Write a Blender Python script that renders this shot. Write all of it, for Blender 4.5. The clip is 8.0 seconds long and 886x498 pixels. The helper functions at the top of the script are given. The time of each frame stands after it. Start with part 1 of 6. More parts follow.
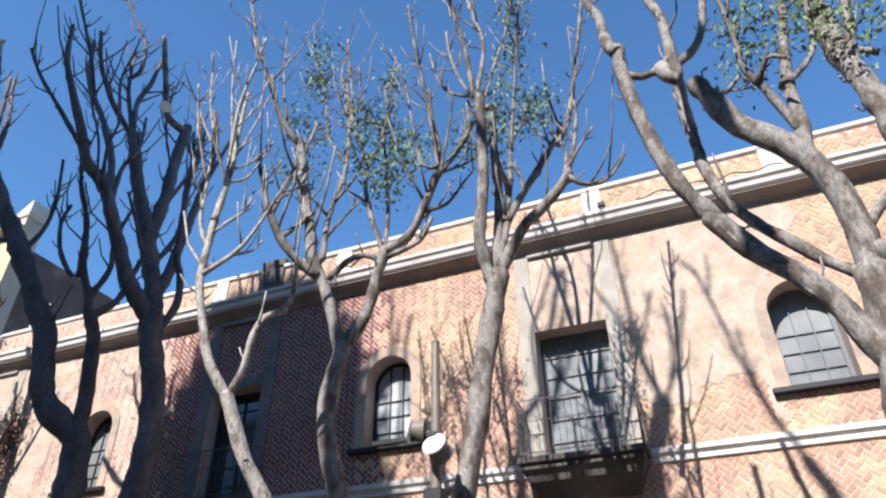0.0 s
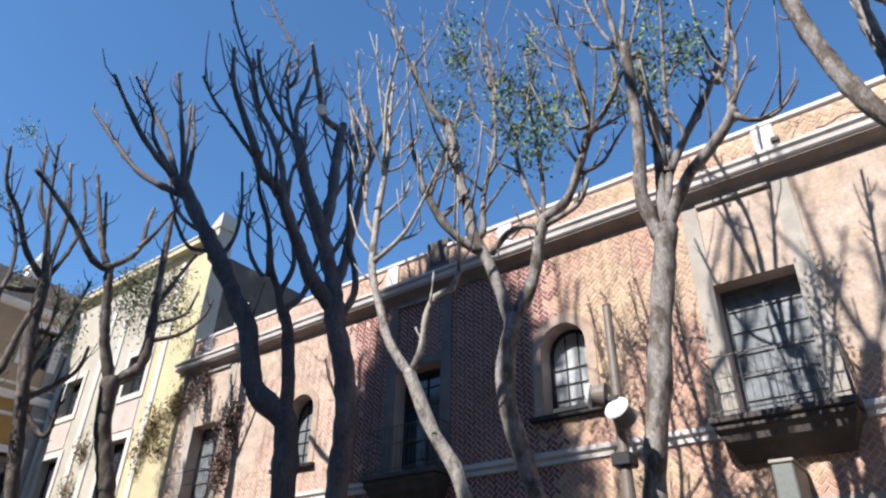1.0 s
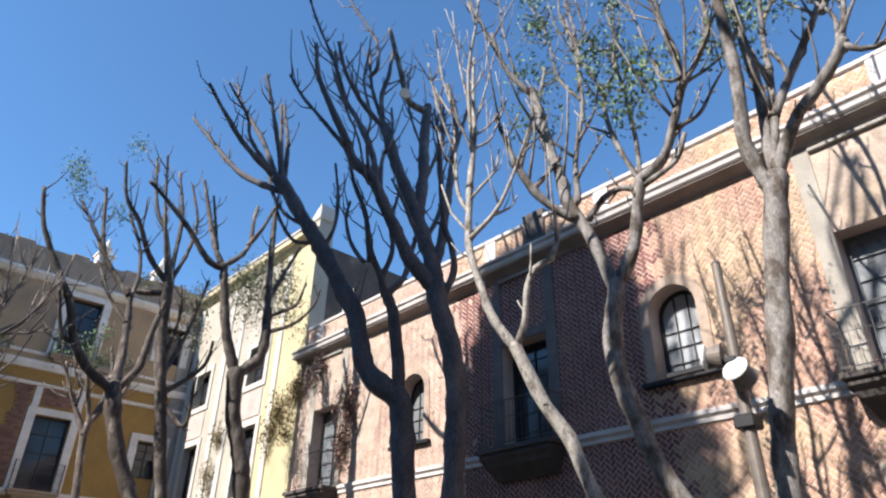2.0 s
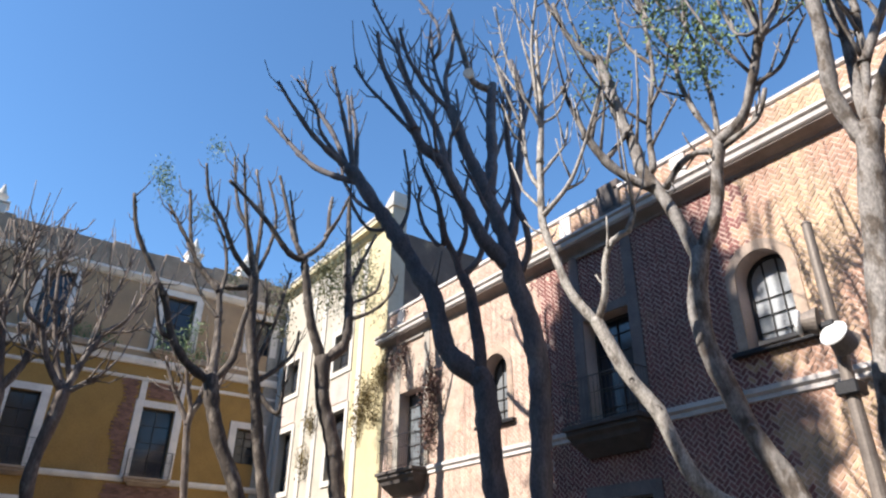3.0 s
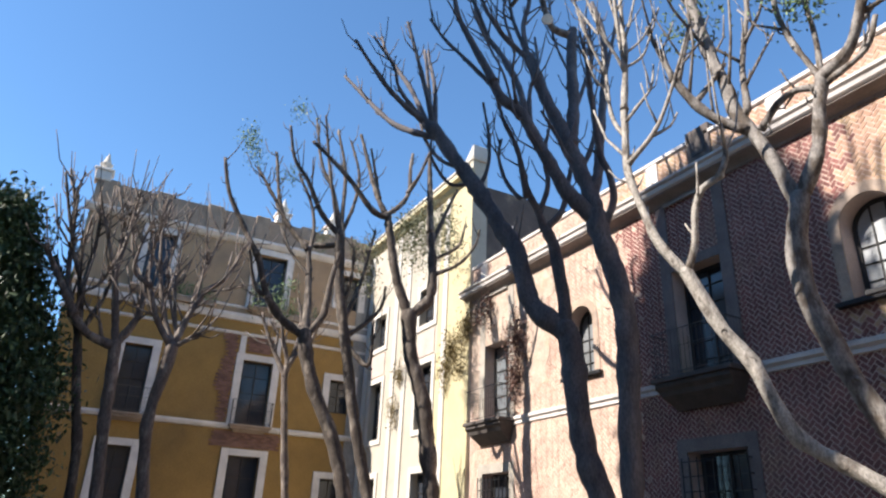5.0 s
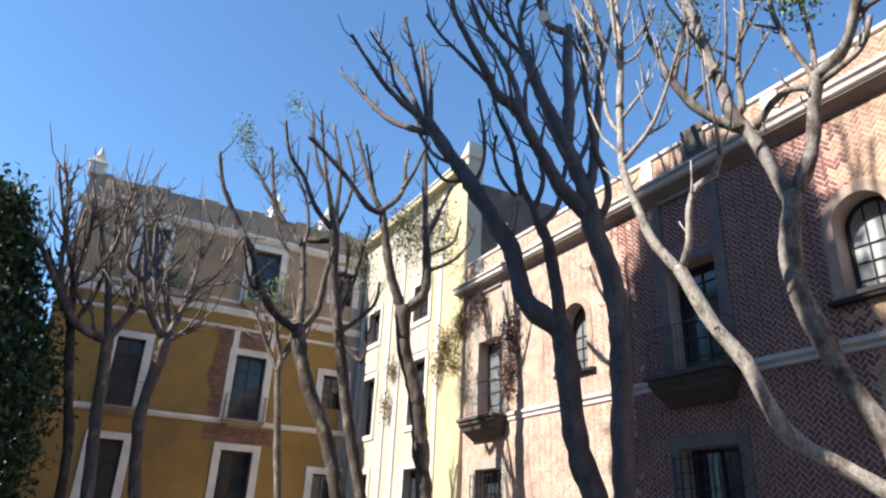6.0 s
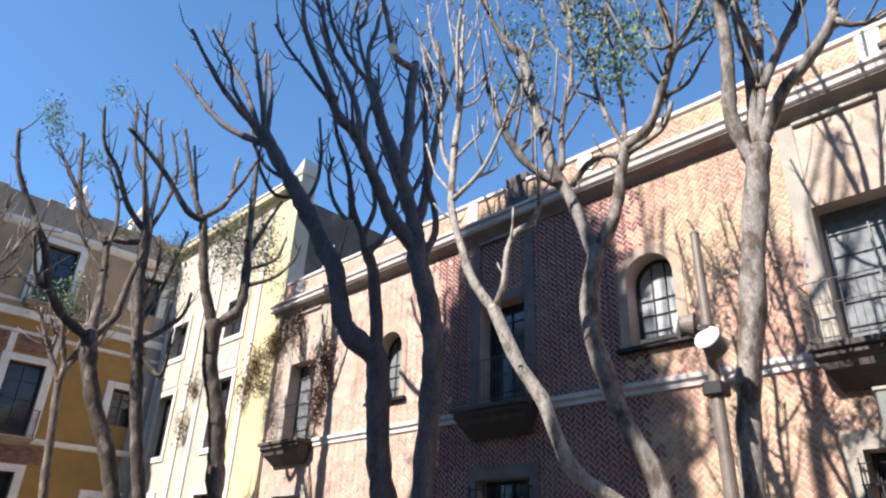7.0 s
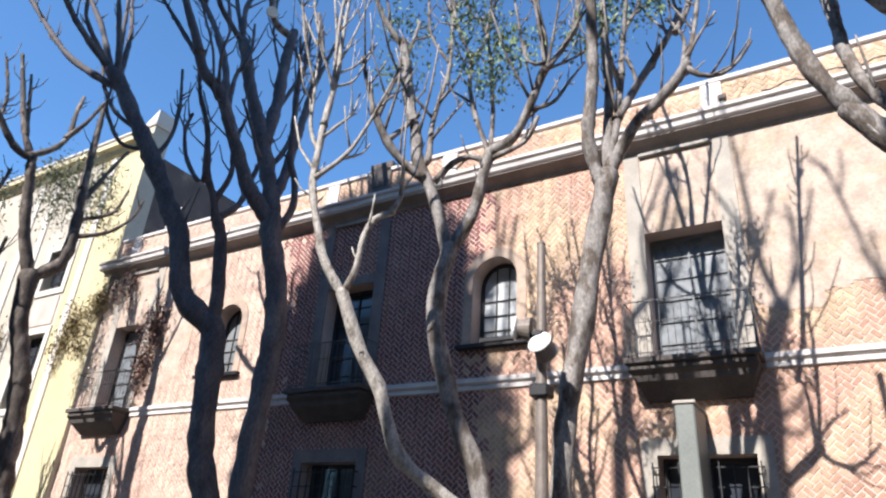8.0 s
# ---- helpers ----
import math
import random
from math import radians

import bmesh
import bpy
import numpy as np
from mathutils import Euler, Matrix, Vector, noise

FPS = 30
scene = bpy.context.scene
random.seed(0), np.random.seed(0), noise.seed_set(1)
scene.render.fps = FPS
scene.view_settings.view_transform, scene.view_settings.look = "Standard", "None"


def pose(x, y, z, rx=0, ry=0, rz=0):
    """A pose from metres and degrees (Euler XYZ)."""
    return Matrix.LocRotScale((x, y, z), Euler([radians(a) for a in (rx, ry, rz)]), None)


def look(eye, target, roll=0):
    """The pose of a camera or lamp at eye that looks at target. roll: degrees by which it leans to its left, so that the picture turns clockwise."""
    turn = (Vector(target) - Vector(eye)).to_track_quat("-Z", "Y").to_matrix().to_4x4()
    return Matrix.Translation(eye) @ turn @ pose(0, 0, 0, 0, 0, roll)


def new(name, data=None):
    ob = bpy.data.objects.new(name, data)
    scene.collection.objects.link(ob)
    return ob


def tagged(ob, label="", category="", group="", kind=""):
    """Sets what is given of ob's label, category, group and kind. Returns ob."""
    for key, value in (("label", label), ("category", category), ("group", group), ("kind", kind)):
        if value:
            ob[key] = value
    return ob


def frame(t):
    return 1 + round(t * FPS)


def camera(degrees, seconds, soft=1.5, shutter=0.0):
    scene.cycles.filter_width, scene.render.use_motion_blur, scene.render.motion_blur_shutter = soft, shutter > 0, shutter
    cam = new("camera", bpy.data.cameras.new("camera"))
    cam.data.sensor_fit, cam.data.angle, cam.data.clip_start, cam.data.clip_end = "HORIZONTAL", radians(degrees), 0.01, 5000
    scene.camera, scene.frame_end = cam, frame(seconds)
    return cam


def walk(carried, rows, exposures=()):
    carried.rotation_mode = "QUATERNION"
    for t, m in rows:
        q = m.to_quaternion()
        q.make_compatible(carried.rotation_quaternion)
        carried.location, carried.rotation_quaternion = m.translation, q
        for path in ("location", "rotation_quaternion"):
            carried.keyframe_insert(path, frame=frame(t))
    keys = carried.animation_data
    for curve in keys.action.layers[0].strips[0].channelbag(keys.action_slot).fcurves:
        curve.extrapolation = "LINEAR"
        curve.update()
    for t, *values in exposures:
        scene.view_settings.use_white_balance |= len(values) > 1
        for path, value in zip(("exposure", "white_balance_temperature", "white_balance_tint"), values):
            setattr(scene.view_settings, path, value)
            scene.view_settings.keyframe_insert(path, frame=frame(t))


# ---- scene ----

# ---- camera: held at eye height, turning where it stands ----
EYE = 1.6
cam = camera(67.2, 8.0, soft=2.3)
ROWS = [  # seconds, yaw, pitch, roll
    (0.0, 21.79, 34.05, -0.78),
    (0.5, 30.15, 33.31, 0.32),
    (1.0, 38.06, 31.46, 1.31),
    (1.5, 43.73, 30.58, 0.71),
    (2.0, 47.55, 29.18, 1.00),
    (2.2, 49.34, 28.30, 0.39),
    (3.3, 56.03, 27.48, 1.81),
    (3.5, 56.71, 27.43, 2.62),
    (4.0, 58.75, 26.59, 3.08),
    (4.5, 61.28, 25.03, 2.81),
    (4.7, 62.35, 23.95, 2.50),
    (5.8, 62.22, 22.80, 2.75),
    (6.0, 61.88, 23.00, 2.75),
    (6.5, 54.78, 24.49, 2.34),
    (7.0, 45.66, 25.82, 2.32),
    (7.5, 39.07, 25.39, 2.80),
    (8.0, 31.92, 25.36, 3.88),
]
walk(cam, [(t, pose(0, 0, EYE, 90 + pitch, 0, yaw) @ pose(0, 0, 0, 0, 0, roll)) for t, yaw, pitch, roll in ROWS],
     exposures=[(0.0, 1.03, 5880, 13), (1.0, 0.88, 5930, 13), (2.0, 1.04, 6050, 13), (4.0, 1.19, 6280, 14), (6.0, 1.22, 6330, 14), (8.0, 1.15, 5930, 14)])

# ---- sky and sun ----
SUN_WAY = Vector((0.13, 1.0, -0.88)).normalized()   # the way the sunlight travels
world = bpy.data.worlds.new("sky")
scene.world = world
world.use_nodes = True
wn = world.node_tree
sky = wn.nodes.new("ShaderNodeTexSky")
sky.sky_type = "NISHITA"
sky.sun_disc = False
sky.sun_elevation = math.asin(-SUN_WAY.z)
sky.sun_rotation = math.atan2(-SUN_WAY.x, -SUN_WAY.y)
sky.altitude = 300
sky.air_density, sky.dust_density, sky.ozone_density = 1.0, 0.0, 3.0
wn.nodes["Background"].inputs["Strength"].default_value = 0.104
haze = wn.nodes.new("ShaderNodeVectorMath")      # clear high-altitude air, a little greener than the model's
haze.operation = "MULTIPLY"
haze.inputs[1].default_value = (0.77, 1.0, 1.06)
wn.links.new(sky.outputs["Color"], haze.inputs[0])
wn.links.new(haze.outputs["Vector"], wn.nodes["Background"].inputs["Color"])
sun_data = bpy.data.lights.new("sun", "SUN")
sun_data.energy, sun_data.angle, sun_data.color = 5.0, radians(0.45), (1.0, 0.92, 0.80)
sun = new("sun", sun_data)
sun.matrix_world = look((0, 0, 40), Vector((0, 0, 40)) + SUN_WAY)


# ---- materials ----
def material(name, colour, rough=0.8, metal=0.0, spec=0.3, blotch=0.25, blotch_size=0.7, grain=0.15, grain_size=0.02,
             bump=0.3, second=None, second_at=0.62, per_object=0.0, per_island=0.0, stretch=(1, 1, 1)):
    """Colour varied at two scales, a second tone in patches, and a fine relief."""
    m = bpy.data.materials.new(name)
    m.use_nodes = True
    t = m.node_tree
    b = t.nodes["Principled BSDF"]
    geo = t.nodes.new("ShaderNodeNewGeometry")
    mp = t.nodes.new("ShaderNodeMapping")
    mp.inputs["Scale"].default_value = stretch
    t.links.new(geo.outputs["Position"], mp.inputs["Vector"])

    def tex(size, detail):
        n = t.nodes.new("ShaderNodeTexNoise")
        n.inputs["Scale"].default_value = 1.0 / size
        n.inputs["Detail"].default_value = detail
        n.inputs["Roughness"].default_value = 0.6
        t.links.new(mp.outputs["Vector"], n.inputs["Vector"])
        return n.outputs["Fac"]

    def ramp(src, lo, hi, a=0.3, c=0.7):
        n = t.nodes.new("ShaderNodeMapRange")
        n.inputs["From Min"].default_value, n.inputs["From Max"].default_value = a, c
        n.inputs["To Min"].default_value, n.inputs["To Max"].default_value = lo, hi
        t.links.new(src, n.inputs["Value"])
        return n.outputs["Result"]

    def times(x, y):
        n = t.nodes.new("ShaderNodeMath")
        n.operation = "MULTIPLY"
        t.links.new(x, n.inputs[0])
        t.links.new(y, n.inputs[1])
        return n.outputs[0]

    big, fine = tex(blotch_size, 5), tex(grain_size, 3)
    value = times(ramp(big, 1 - blotch, 1 + blotch * 0.6), ramp(fine, 1 - grain, 1 + grain))
    if per_object:
        oi = t.nodes.new("ShaderNodeObjectInfo")
        value = times(value, ramp(oi.outputs["Random"], 1 - per_object, 1 + per_object, 0, 1))
    if per_island:
        value = times(value, ramp(geo.outputs["Random Per Island"], 1 - per_island, 1 + per_island, 0, 1))
    base = t.nodes.new("ShaderNodeRGB")
    base.outputs[0].default_value = (*colour, 1)
    col = base.outputs[0]
    if second:
        mix = t.nodes.new("ShaderNodeMix")
        mix.data_type = "RGBA"
        patch = tex(blotch_size * 1.9, 6)
        t.links.new(ramp(patch, 0, 1, second_at - 0.06, second_at + 0.06), mix.inputs["Factor"])
        t.links.new(col, mix.inputs["A"])
        mix.inputs["B"].default_value = (*second, 1)
        col = mix.outputs["Result"]
    vm = t.nodes.new("ShaderNodeVectorMath")
    vm.operation = "SCALE"
    t.links.new(col, vm.inputs[0])
    t.links.new(value, vm.inputs["Scale"])
    t.links.new(vm.outputs["Vector"], b.inputs["Base Color"])
    b.inputs["Metallic"].default_value = metal
    b.inputs["Specular IOR Level"].default_value = spec
    t.links.new(ramp(big, rough - 0.08, min(1, rough + 0.08)), b.inputs["Roughness"])
    if bump:
        bp = t.nodes.new("ShaderNodeBump")
        bp.inputs["Strength"].default_value = bump
        bp.inputs["Distance"].default_value = 0.01
        t.links.new(fine, bp.inputs["Height"])
        t.links.new(bp.outputs["Normal"], b.inputs["Normal"])
    return m


MORTAR = material("lime_mortar", (0.61, 0.475, 0.395), blotch=0.2, second=(0.57, 0.42, 0.30), second_at=0.62)
# unlimed brick, darkened to deepen the shade on the middle of the facade
SHADEBRICK = material("shade_dark_brick", (0.245, 0.107, 0.093), per_object=0.25, per_island=0.25, blotch=0.2, grain=0.2, second=(0.28, 0.15, 0.12), second_at=0.6)
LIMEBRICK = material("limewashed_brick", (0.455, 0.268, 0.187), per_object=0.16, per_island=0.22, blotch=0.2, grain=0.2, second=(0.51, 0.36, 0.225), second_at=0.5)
PALEBRICK = material("pale_limewashed_brick", (0.46, 0.315, 0.245), per_island=0.16, blotch=0.2, grain=0.2, second=(0.49, 0.36, 0.28), second_at=0.5)
ARCHSTONE = material("worn_arch_surround", (0.41, 0.31, 0.235), blotch=0.25, blotch_size=0.3, second=(0.33, 0.26, 0.21), second_at=0.55)
PLASTER = material("worn_lime_plaster", (0.455, 0.355, 0.28), blotch=0.25, blotch_size=0.3, second=(0.43, 0.325, 0.235), second_at=0.58, grain_size=0.05)
STONE = material("grey_stone", (0.33, 0.305, 0.27), blotch=0.25, blotch_size=0.3, grain=0.2, bump=0.5)
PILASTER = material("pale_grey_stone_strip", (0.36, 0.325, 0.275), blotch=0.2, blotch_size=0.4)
# darker copy of the strip stone: the second bay's shade is in its colour
BAYSHADE = material("shaded_bay_stone_strip", (0.18, 0.148, 0.138), blotch=0.3, blotch_size=0.35, grain=0.25)
RAILIRON = material("weathered_railing_iron", (0.10, 0.092, 0.085), rough=0.6, blotch=0.3, blotch_size=0.1)
# grey-brown puts the shade of the cornice's underside into the bed moulding
BEDSTONE = material("shade_dark_cornice_stone", (0.27, 0.23, 0.205), blotch=0.25, blotch_size=0.5)
WHITE = material("white_painted_moulding", (0.57, 0.53, 0.495), blotch=0.14, second=(0.42, 0.38, 0.35), second_at=0.66, blotch_size=0.4)
CREAM = material("cream_painted_plaster", (0.50, 0.435, 0.26), blotch=0.14, blotch_size=1.2, second=(0.47, 0.41, 0.265), second_at=0.62)
LIMEWHITE = material("cream_limewash", (0.43, 0.395, 0.325), blotch=0.14, blotch_size=1.0, second=(0.39, 0.35, 0.28), second_at=0.6)
PALE = material("pale_painted_trim", (0.54, 0.51, 0.455), blotch=0.10)
PINK = material("pinkish_plaster_panel", (0.52, 0.42, 0.37), blotch=0.2)
OCHRE = material("ochre_painted_plaster", (0.35, 0.21, 0.065), blotch=0.25, blotch_size=1.6, second=(0.31, 0.19, 0.065), second_at=0.6, grain_size=0.05)
DULL = material("faded_tan_plaster", (0.44, 0.305, 0.185), blotch=0.2, blotch_size=1.4, second=(0.38, 0.27, 0.175), second_at=0.6)
TRIM = material("weathered_white_trim", (0.78, 0.72, 0.66), blotch=0.2)
OLDSTONE = material("weathered_parapet_stone", (0.37, 0.28, 0.205), blotch=0.3, blotch_size=0.5, grain=0.25)
REDBRICK = material("small_red_brick", (0.27, 0.15, 0.115), per_object=0.25, per_island=0.3, blotch=0.2)
DARKPLASTER = material("dark_mottled_plaster", (0.11, 0.09, 0.08), blotch=0.3, second=(0.22, 0.17, 0.13))
# slab colour holds the shade under the facade balconies; the vent panel shares it
SHADESLAB = material("shade_dark_balcony_stone", (0.085, 0.073, 0.066), blotch=0.3, blotch_size=0.25, grain=0.25)
IRON = material("black_wrought_iron", (0.04, 0.04, 0.042), rough=0.5, metal=0.6, blotch=0.2, bump=0.1)
DARKWOOD = material("dark_window_wood", (0.045, 0.042, 0.04), rough=0.6, blotch=0.3)
GREYWOOD = material("grey_painted_window_wood", (0.17, 0.18, 0.185), rough=0.6, blotch=0.3)
DUSTY = material("dusty_grey_window_glass", (0.16, 0.175, 0.185), rough=0.3, spec=0.5, blotch=0.3, blotch_size=0.25, grain=0.1, bump=0.05)
PALEGLASS = material("whitened_window_glass", (0.42, 0.44, 0.45), rough=0.35, spec=0.5, blotch=0.15, bump=0.05)
MIDGLASS = material("grey_blind_glass", (0.19, 0.20, 0.205), rough=0.35, spec=0.5, blotch=0.2, bump=0.05)
DARKGLASS = material("dark_window_glass", (0.035, 0.04, 0.05), rough=0.08, spec=0.5, blotch=0.2, bump=0.02)
POLE = material("brown_grey_lamp_pole", (0.20, 0.17, 0.145), rough=0.55, metal=0.3, blotch=0.25, blotch_size=0.2)
LAMPWHITE = material("white_lamp_glass", (0.85, 0.85, 0.82), rough=0.25, spec=0.5, blotch=0.04, bump=0)
GREYBOX = material("grey_painted_metal", (0.17, 0.182, 0.165), rough=0.5, blotch=0.15)
PAVING = material("grey_stone_paving", (0.10, 0.093, 0.085), blotch=0.25, blotch_size=1.2)
ASPHALT = material("asphalt", (0.05, 0.05, 0.052), blotch=0.2, blotch_size=2.0)
# pale tone puts the sun's brightness into the leaning tree's bark
SUNBARK = material("sunlit_pale_bark", (0.36, 0.33, 0.29), blotch=0.4, blotch_size=0.06, grain=0.3, grain_size=0.015, bump=1.0, second=(0.13, 0.108, 0.088), second_at=0.57, stretch=(1, 1, 0.5))
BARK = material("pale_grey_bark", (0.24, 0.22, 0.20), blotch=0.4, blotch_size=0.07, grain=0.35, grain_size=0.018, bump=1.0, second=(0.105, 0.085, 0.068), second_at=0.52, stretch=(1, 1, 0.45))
# dark base with pale patches that stand in for lit shoots
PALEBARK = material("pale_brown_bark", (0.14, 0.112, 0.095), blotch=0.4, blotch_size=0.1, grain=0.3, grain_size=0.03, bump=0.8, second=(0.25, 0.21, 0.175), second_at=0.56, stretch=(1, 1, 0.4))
# bark darkened for the shade over two trees; the evergreens share it
SHADEBARK = material("shade_dark_bark", (0.115, 0.105, 0.108), blotch=0.35, blotch_size=0.2, grain=0.3, grain_size=0.03, bump=0.9, second=(0.16, 0.142, 0.138), second_at=0.58, stretch=(1, 1, 0.4))
# pale patches give these shaded trunks their lit edges
MIDBARK = material("brown_grey_bark", (0.085, 0.068, 0.055), blotch=0.4, blotch_size=0.12, grain=0.3, grain_size=0.03, bump=0.8, second=(0.22, 0.185, 0.15), second_at=0.58, stretch=(1, 1, 0.4))
CUTWOOD = material("fresh_cut_wood", (0.78, 0.68, 0.54), blotch=0.15, blotch_size=0.05)
LEAF = material("small_green_leaves", (0.15, 0.22, 0.09), rough=0.5, per_island=0.35, blotch=0.2)
LEAFOLIVE = material("olive_grey_leaves", (0.15, 0.155, 0.08), rough=0.6, per_island=0.35, blotch=0.2)
LEAFGREEN = material("shaded_green_leaves", (0.05, 0.082, 0.032), rough=0.5, per_island=0.5, blotch=0.3)
LEAFDARK = material("dark_green_leaves", (0.032, 0.05, 0.02), rough=0.5, per_island=0.4, blotch=0.2)


# ---- builders ----
def part(name, bm, mat, parent=None, label=""):
    me = bpy.data.meshes.new(name)
    bm.to_mesh(me)
    bm.free()
    me.materials.append(mat)
    ob = new(name, me)
    if parent:
        ob.parent = parent
    if label:
        ob["label"] = label
    return ob


def thing(name, m, label, category, group="", kind=""):
    ob = new(name)
    ob.empty_display_size = 0.2
    ob.matrix_world = m
    return tagged(ob, label, category, group, kind)


def box(bm, x0, x1, y0, y1, z0, z1, bevel=0.0):
    r = bmesh.ops.create_cube(bm, size=1.0, matrix=Matrix.LocRotScale(
        ((x0 + x1) / 2, (y0 + y1) / 2, (z0 + z1) / 2), None, (abs(x1 - x0), abs(y1 - y0), abs(z1 - z0))))
    if bevel:
        es = list({e for v in r["verts"] for e in v.link_edges})
        bmesh.ops.bevel(bm, geom=es, offset=bevel, segments=1, affect="EDGES")
    return bm


def boxes(*rows, bevel=0.0):
    bm = bmesh.new()
    for r in rows:
        box(bm, *r, bevel=bevel)
    return bm


def profile(bm, pts, u0, u1):
    """A moulding: the outline pts (depth, height) drawn along u."""
    rings = [[bm.verts.new((u, d, z)) for d, z in pts] for u in (u0, u1)]
    n = len(pts)
    for i in range(n):
        bm.faces.new((rings[0][i], rings[1][i], rings[1][(i + 1) % n], rings[0][(i + 1) % n]))
    bm.faces.new(rings[0][::-1])
    bm.faces.new(rings[1])
    bmesh.ops.recalc_face_normals(bm, faces=bm.faces)
    return bm


def arch_ring(bm, cu, zs, r0, r1, v0, v1, n=16):
    """Half a ring round (cu, zs), from radius r0 to r1, between depths v0 and v1."""
    rows = []
    for i in range(n + 1):
        a = math.pi * i / n
        c, s = math.cos(a), math.sin(a)
        rows.append([bm.verts.new((cu + r * c, v, zs + r * s)) for r, v in ((r0, v0), (r1, v0), (r1, v1), (r0, v1))])
    for a, b in zip(rows, rows[1:]):
        for i in range(4):
            bm.faces.new((a[i], a[(i + 1) % 4], b[(i + 1) % 4], b[i]))
    bm.faces.new(rows[0])
    bm.faces.new(rows[-1][::-1])
    bmesh.ops.recalc_face_normals(bm, faces=bm.faces)
    return bm


def spandrel(bm, cu, zs, r, v0, v1, n=16):
    """Fills the square over a half-round arch of radius r."""
    for side in (1, -1):
        arc = [(cu + side * r * math.cos(math.pi / 2 * i / n), zs + r * math.sin(math.pi / 2 * i / n)) for i in range(n + 1)]
        for (u0, z0), (u1, z1) in zip(arc, arc[1:]):
            q = [bm.verts.new((u, v, z)) for v in (v0, v1) for u, z in ((u0, z0), (u1, z1), (u1, zs + r), (u0, zs + r))]
            for f in ((0, 1, 2, 3), (7, 6, 5, 4), (0, 4, 5, 1), (3, 2, 6, 7)):
                bm.faces.new([q[i] for i in f])
    bmesh.ops.recalc_face_normals(bm, faces=bm.faces)


def wall_mesh(u0, u1, z0, z1, holes, v0, v1):
    """A wall with openings (u0, u1, z0, z1, arched)."""
    bm = bmesh.new()
    cuts = sorted({u0, u1, *(h[0] for h in holes), *(h[1] for h in holes)})
    for a, b in zip(cuts, cuts[1:]):
        z = z0
        for h in sorted((h for h in holes if h[0] <= a + 1e-6 and h[1] >= b - 1e-6), key=lambda h: h[2]):
            if h[2] > z:
                box(bm, a, b, v0, v1, z, h[2])
            z = h[3]
        box(bm, a, b, v0, v1, z, z1)
    for h in holes:
        if h[4]:
            r = (h[1] - h[0]) / 2
            spandrel(bm, (h[0] + h[1]) / 2, h[3] - r, r, v0, v1)
    return bm


COUNT = {"window": 0, "door": 0}


def window(m, u0, u1, z0, z1, glass, label, arched=False, depth=0.35, cols=2, rows_=4, frame_w=0.07, kind="window", wood=DARKWOOD, bar_w=0.015):
    """A glazed window or door set back in its opening: frame, glazing bars and panes."""
    COUNT[kind] += 1
    w = thing(kind + "_" + str(COUNT[kind]), m @ pose((u0 + u1) / 2, depth, z0), label, kind, kind="structure")
    hw, h = (u1 - u0) / 2, z1 - z0
    r = hw
    zs = h - r if arched else h
    bm = boxes((-hw, -hw + frame_w, 0, 0.09, 0, zs), (hw - frame_w, hw, 0, 0.09, 0, zs), (-hw + frame_w, hw - frame_w, 0, 0.09, 0, frame_w))
    if arched:
        arch_ring(bm, 0, zs, r - frame_w, r, 0, 0.09)
    else:
        box(bm, -hw + frame_w, hw - frame_w, 0, 0.09, h - frame_w, h)
    part("window_frame", bm, wood, w)
    iw = hw - frame_w
    for c in range(1, cols):
        u = -iw + 2 * iw * c / cols
        top = zs + (math.sqrt(max(0, (r - frame_w) ** 2 - u * u)) if arched else -frame_w)
        part("glazing_bar", boxes((u - bar_w, u + bar_w, 0.01, 0.075, frame_w, top)), wood, w)
    for k in range(1, rows_):
        z = frame_w + (zs - frame_w) * k / rows_
        part("glazing_bar", boxes((-iw, iw, 0.015, 0.07, z - bar_w * 0.75, z + bar_w * 0.75)), wood, w)
    edges = [-iw + 2 * iw * c / cols for c in range(cols + 1)]
    zz = [frame_w + (zs - frame_w) * k / rows_ for k in range(rows_ + 1)]
    for a, b in zip(edges, edges[1:]):
        for c, d in zip(zz, zz[1:]):
            part("pane", boxes((a, b, 0.045, 0.053, c, d)), glass, w)
    if arched:
        bm = bmesh.new()
        n = 14
        ring = [((r - frame_w) * math.cos(math.pi * i / n), zs + (r - frame_w) * math.sin(math.pi * i / n)) for i in range(n + 1)]
        f = [bm.verts.new((u, 0.045, z)) for u, z in ring]
        g = [bm.verts.new((u, 0.053, z)) for u, z in ring]
        bm.faces.new(f[::-1])
        bm.faces.new(g)
        for i in range(n + 1):
            j = (i + 1) % (n + 1)
            bm.faces.new((f[i], f[j], g[j], g[i]))
        bmesh.ops.recalc_face_normals(bm, faces=bm.faces)
        part("pane", bm, glass, w)
    return w


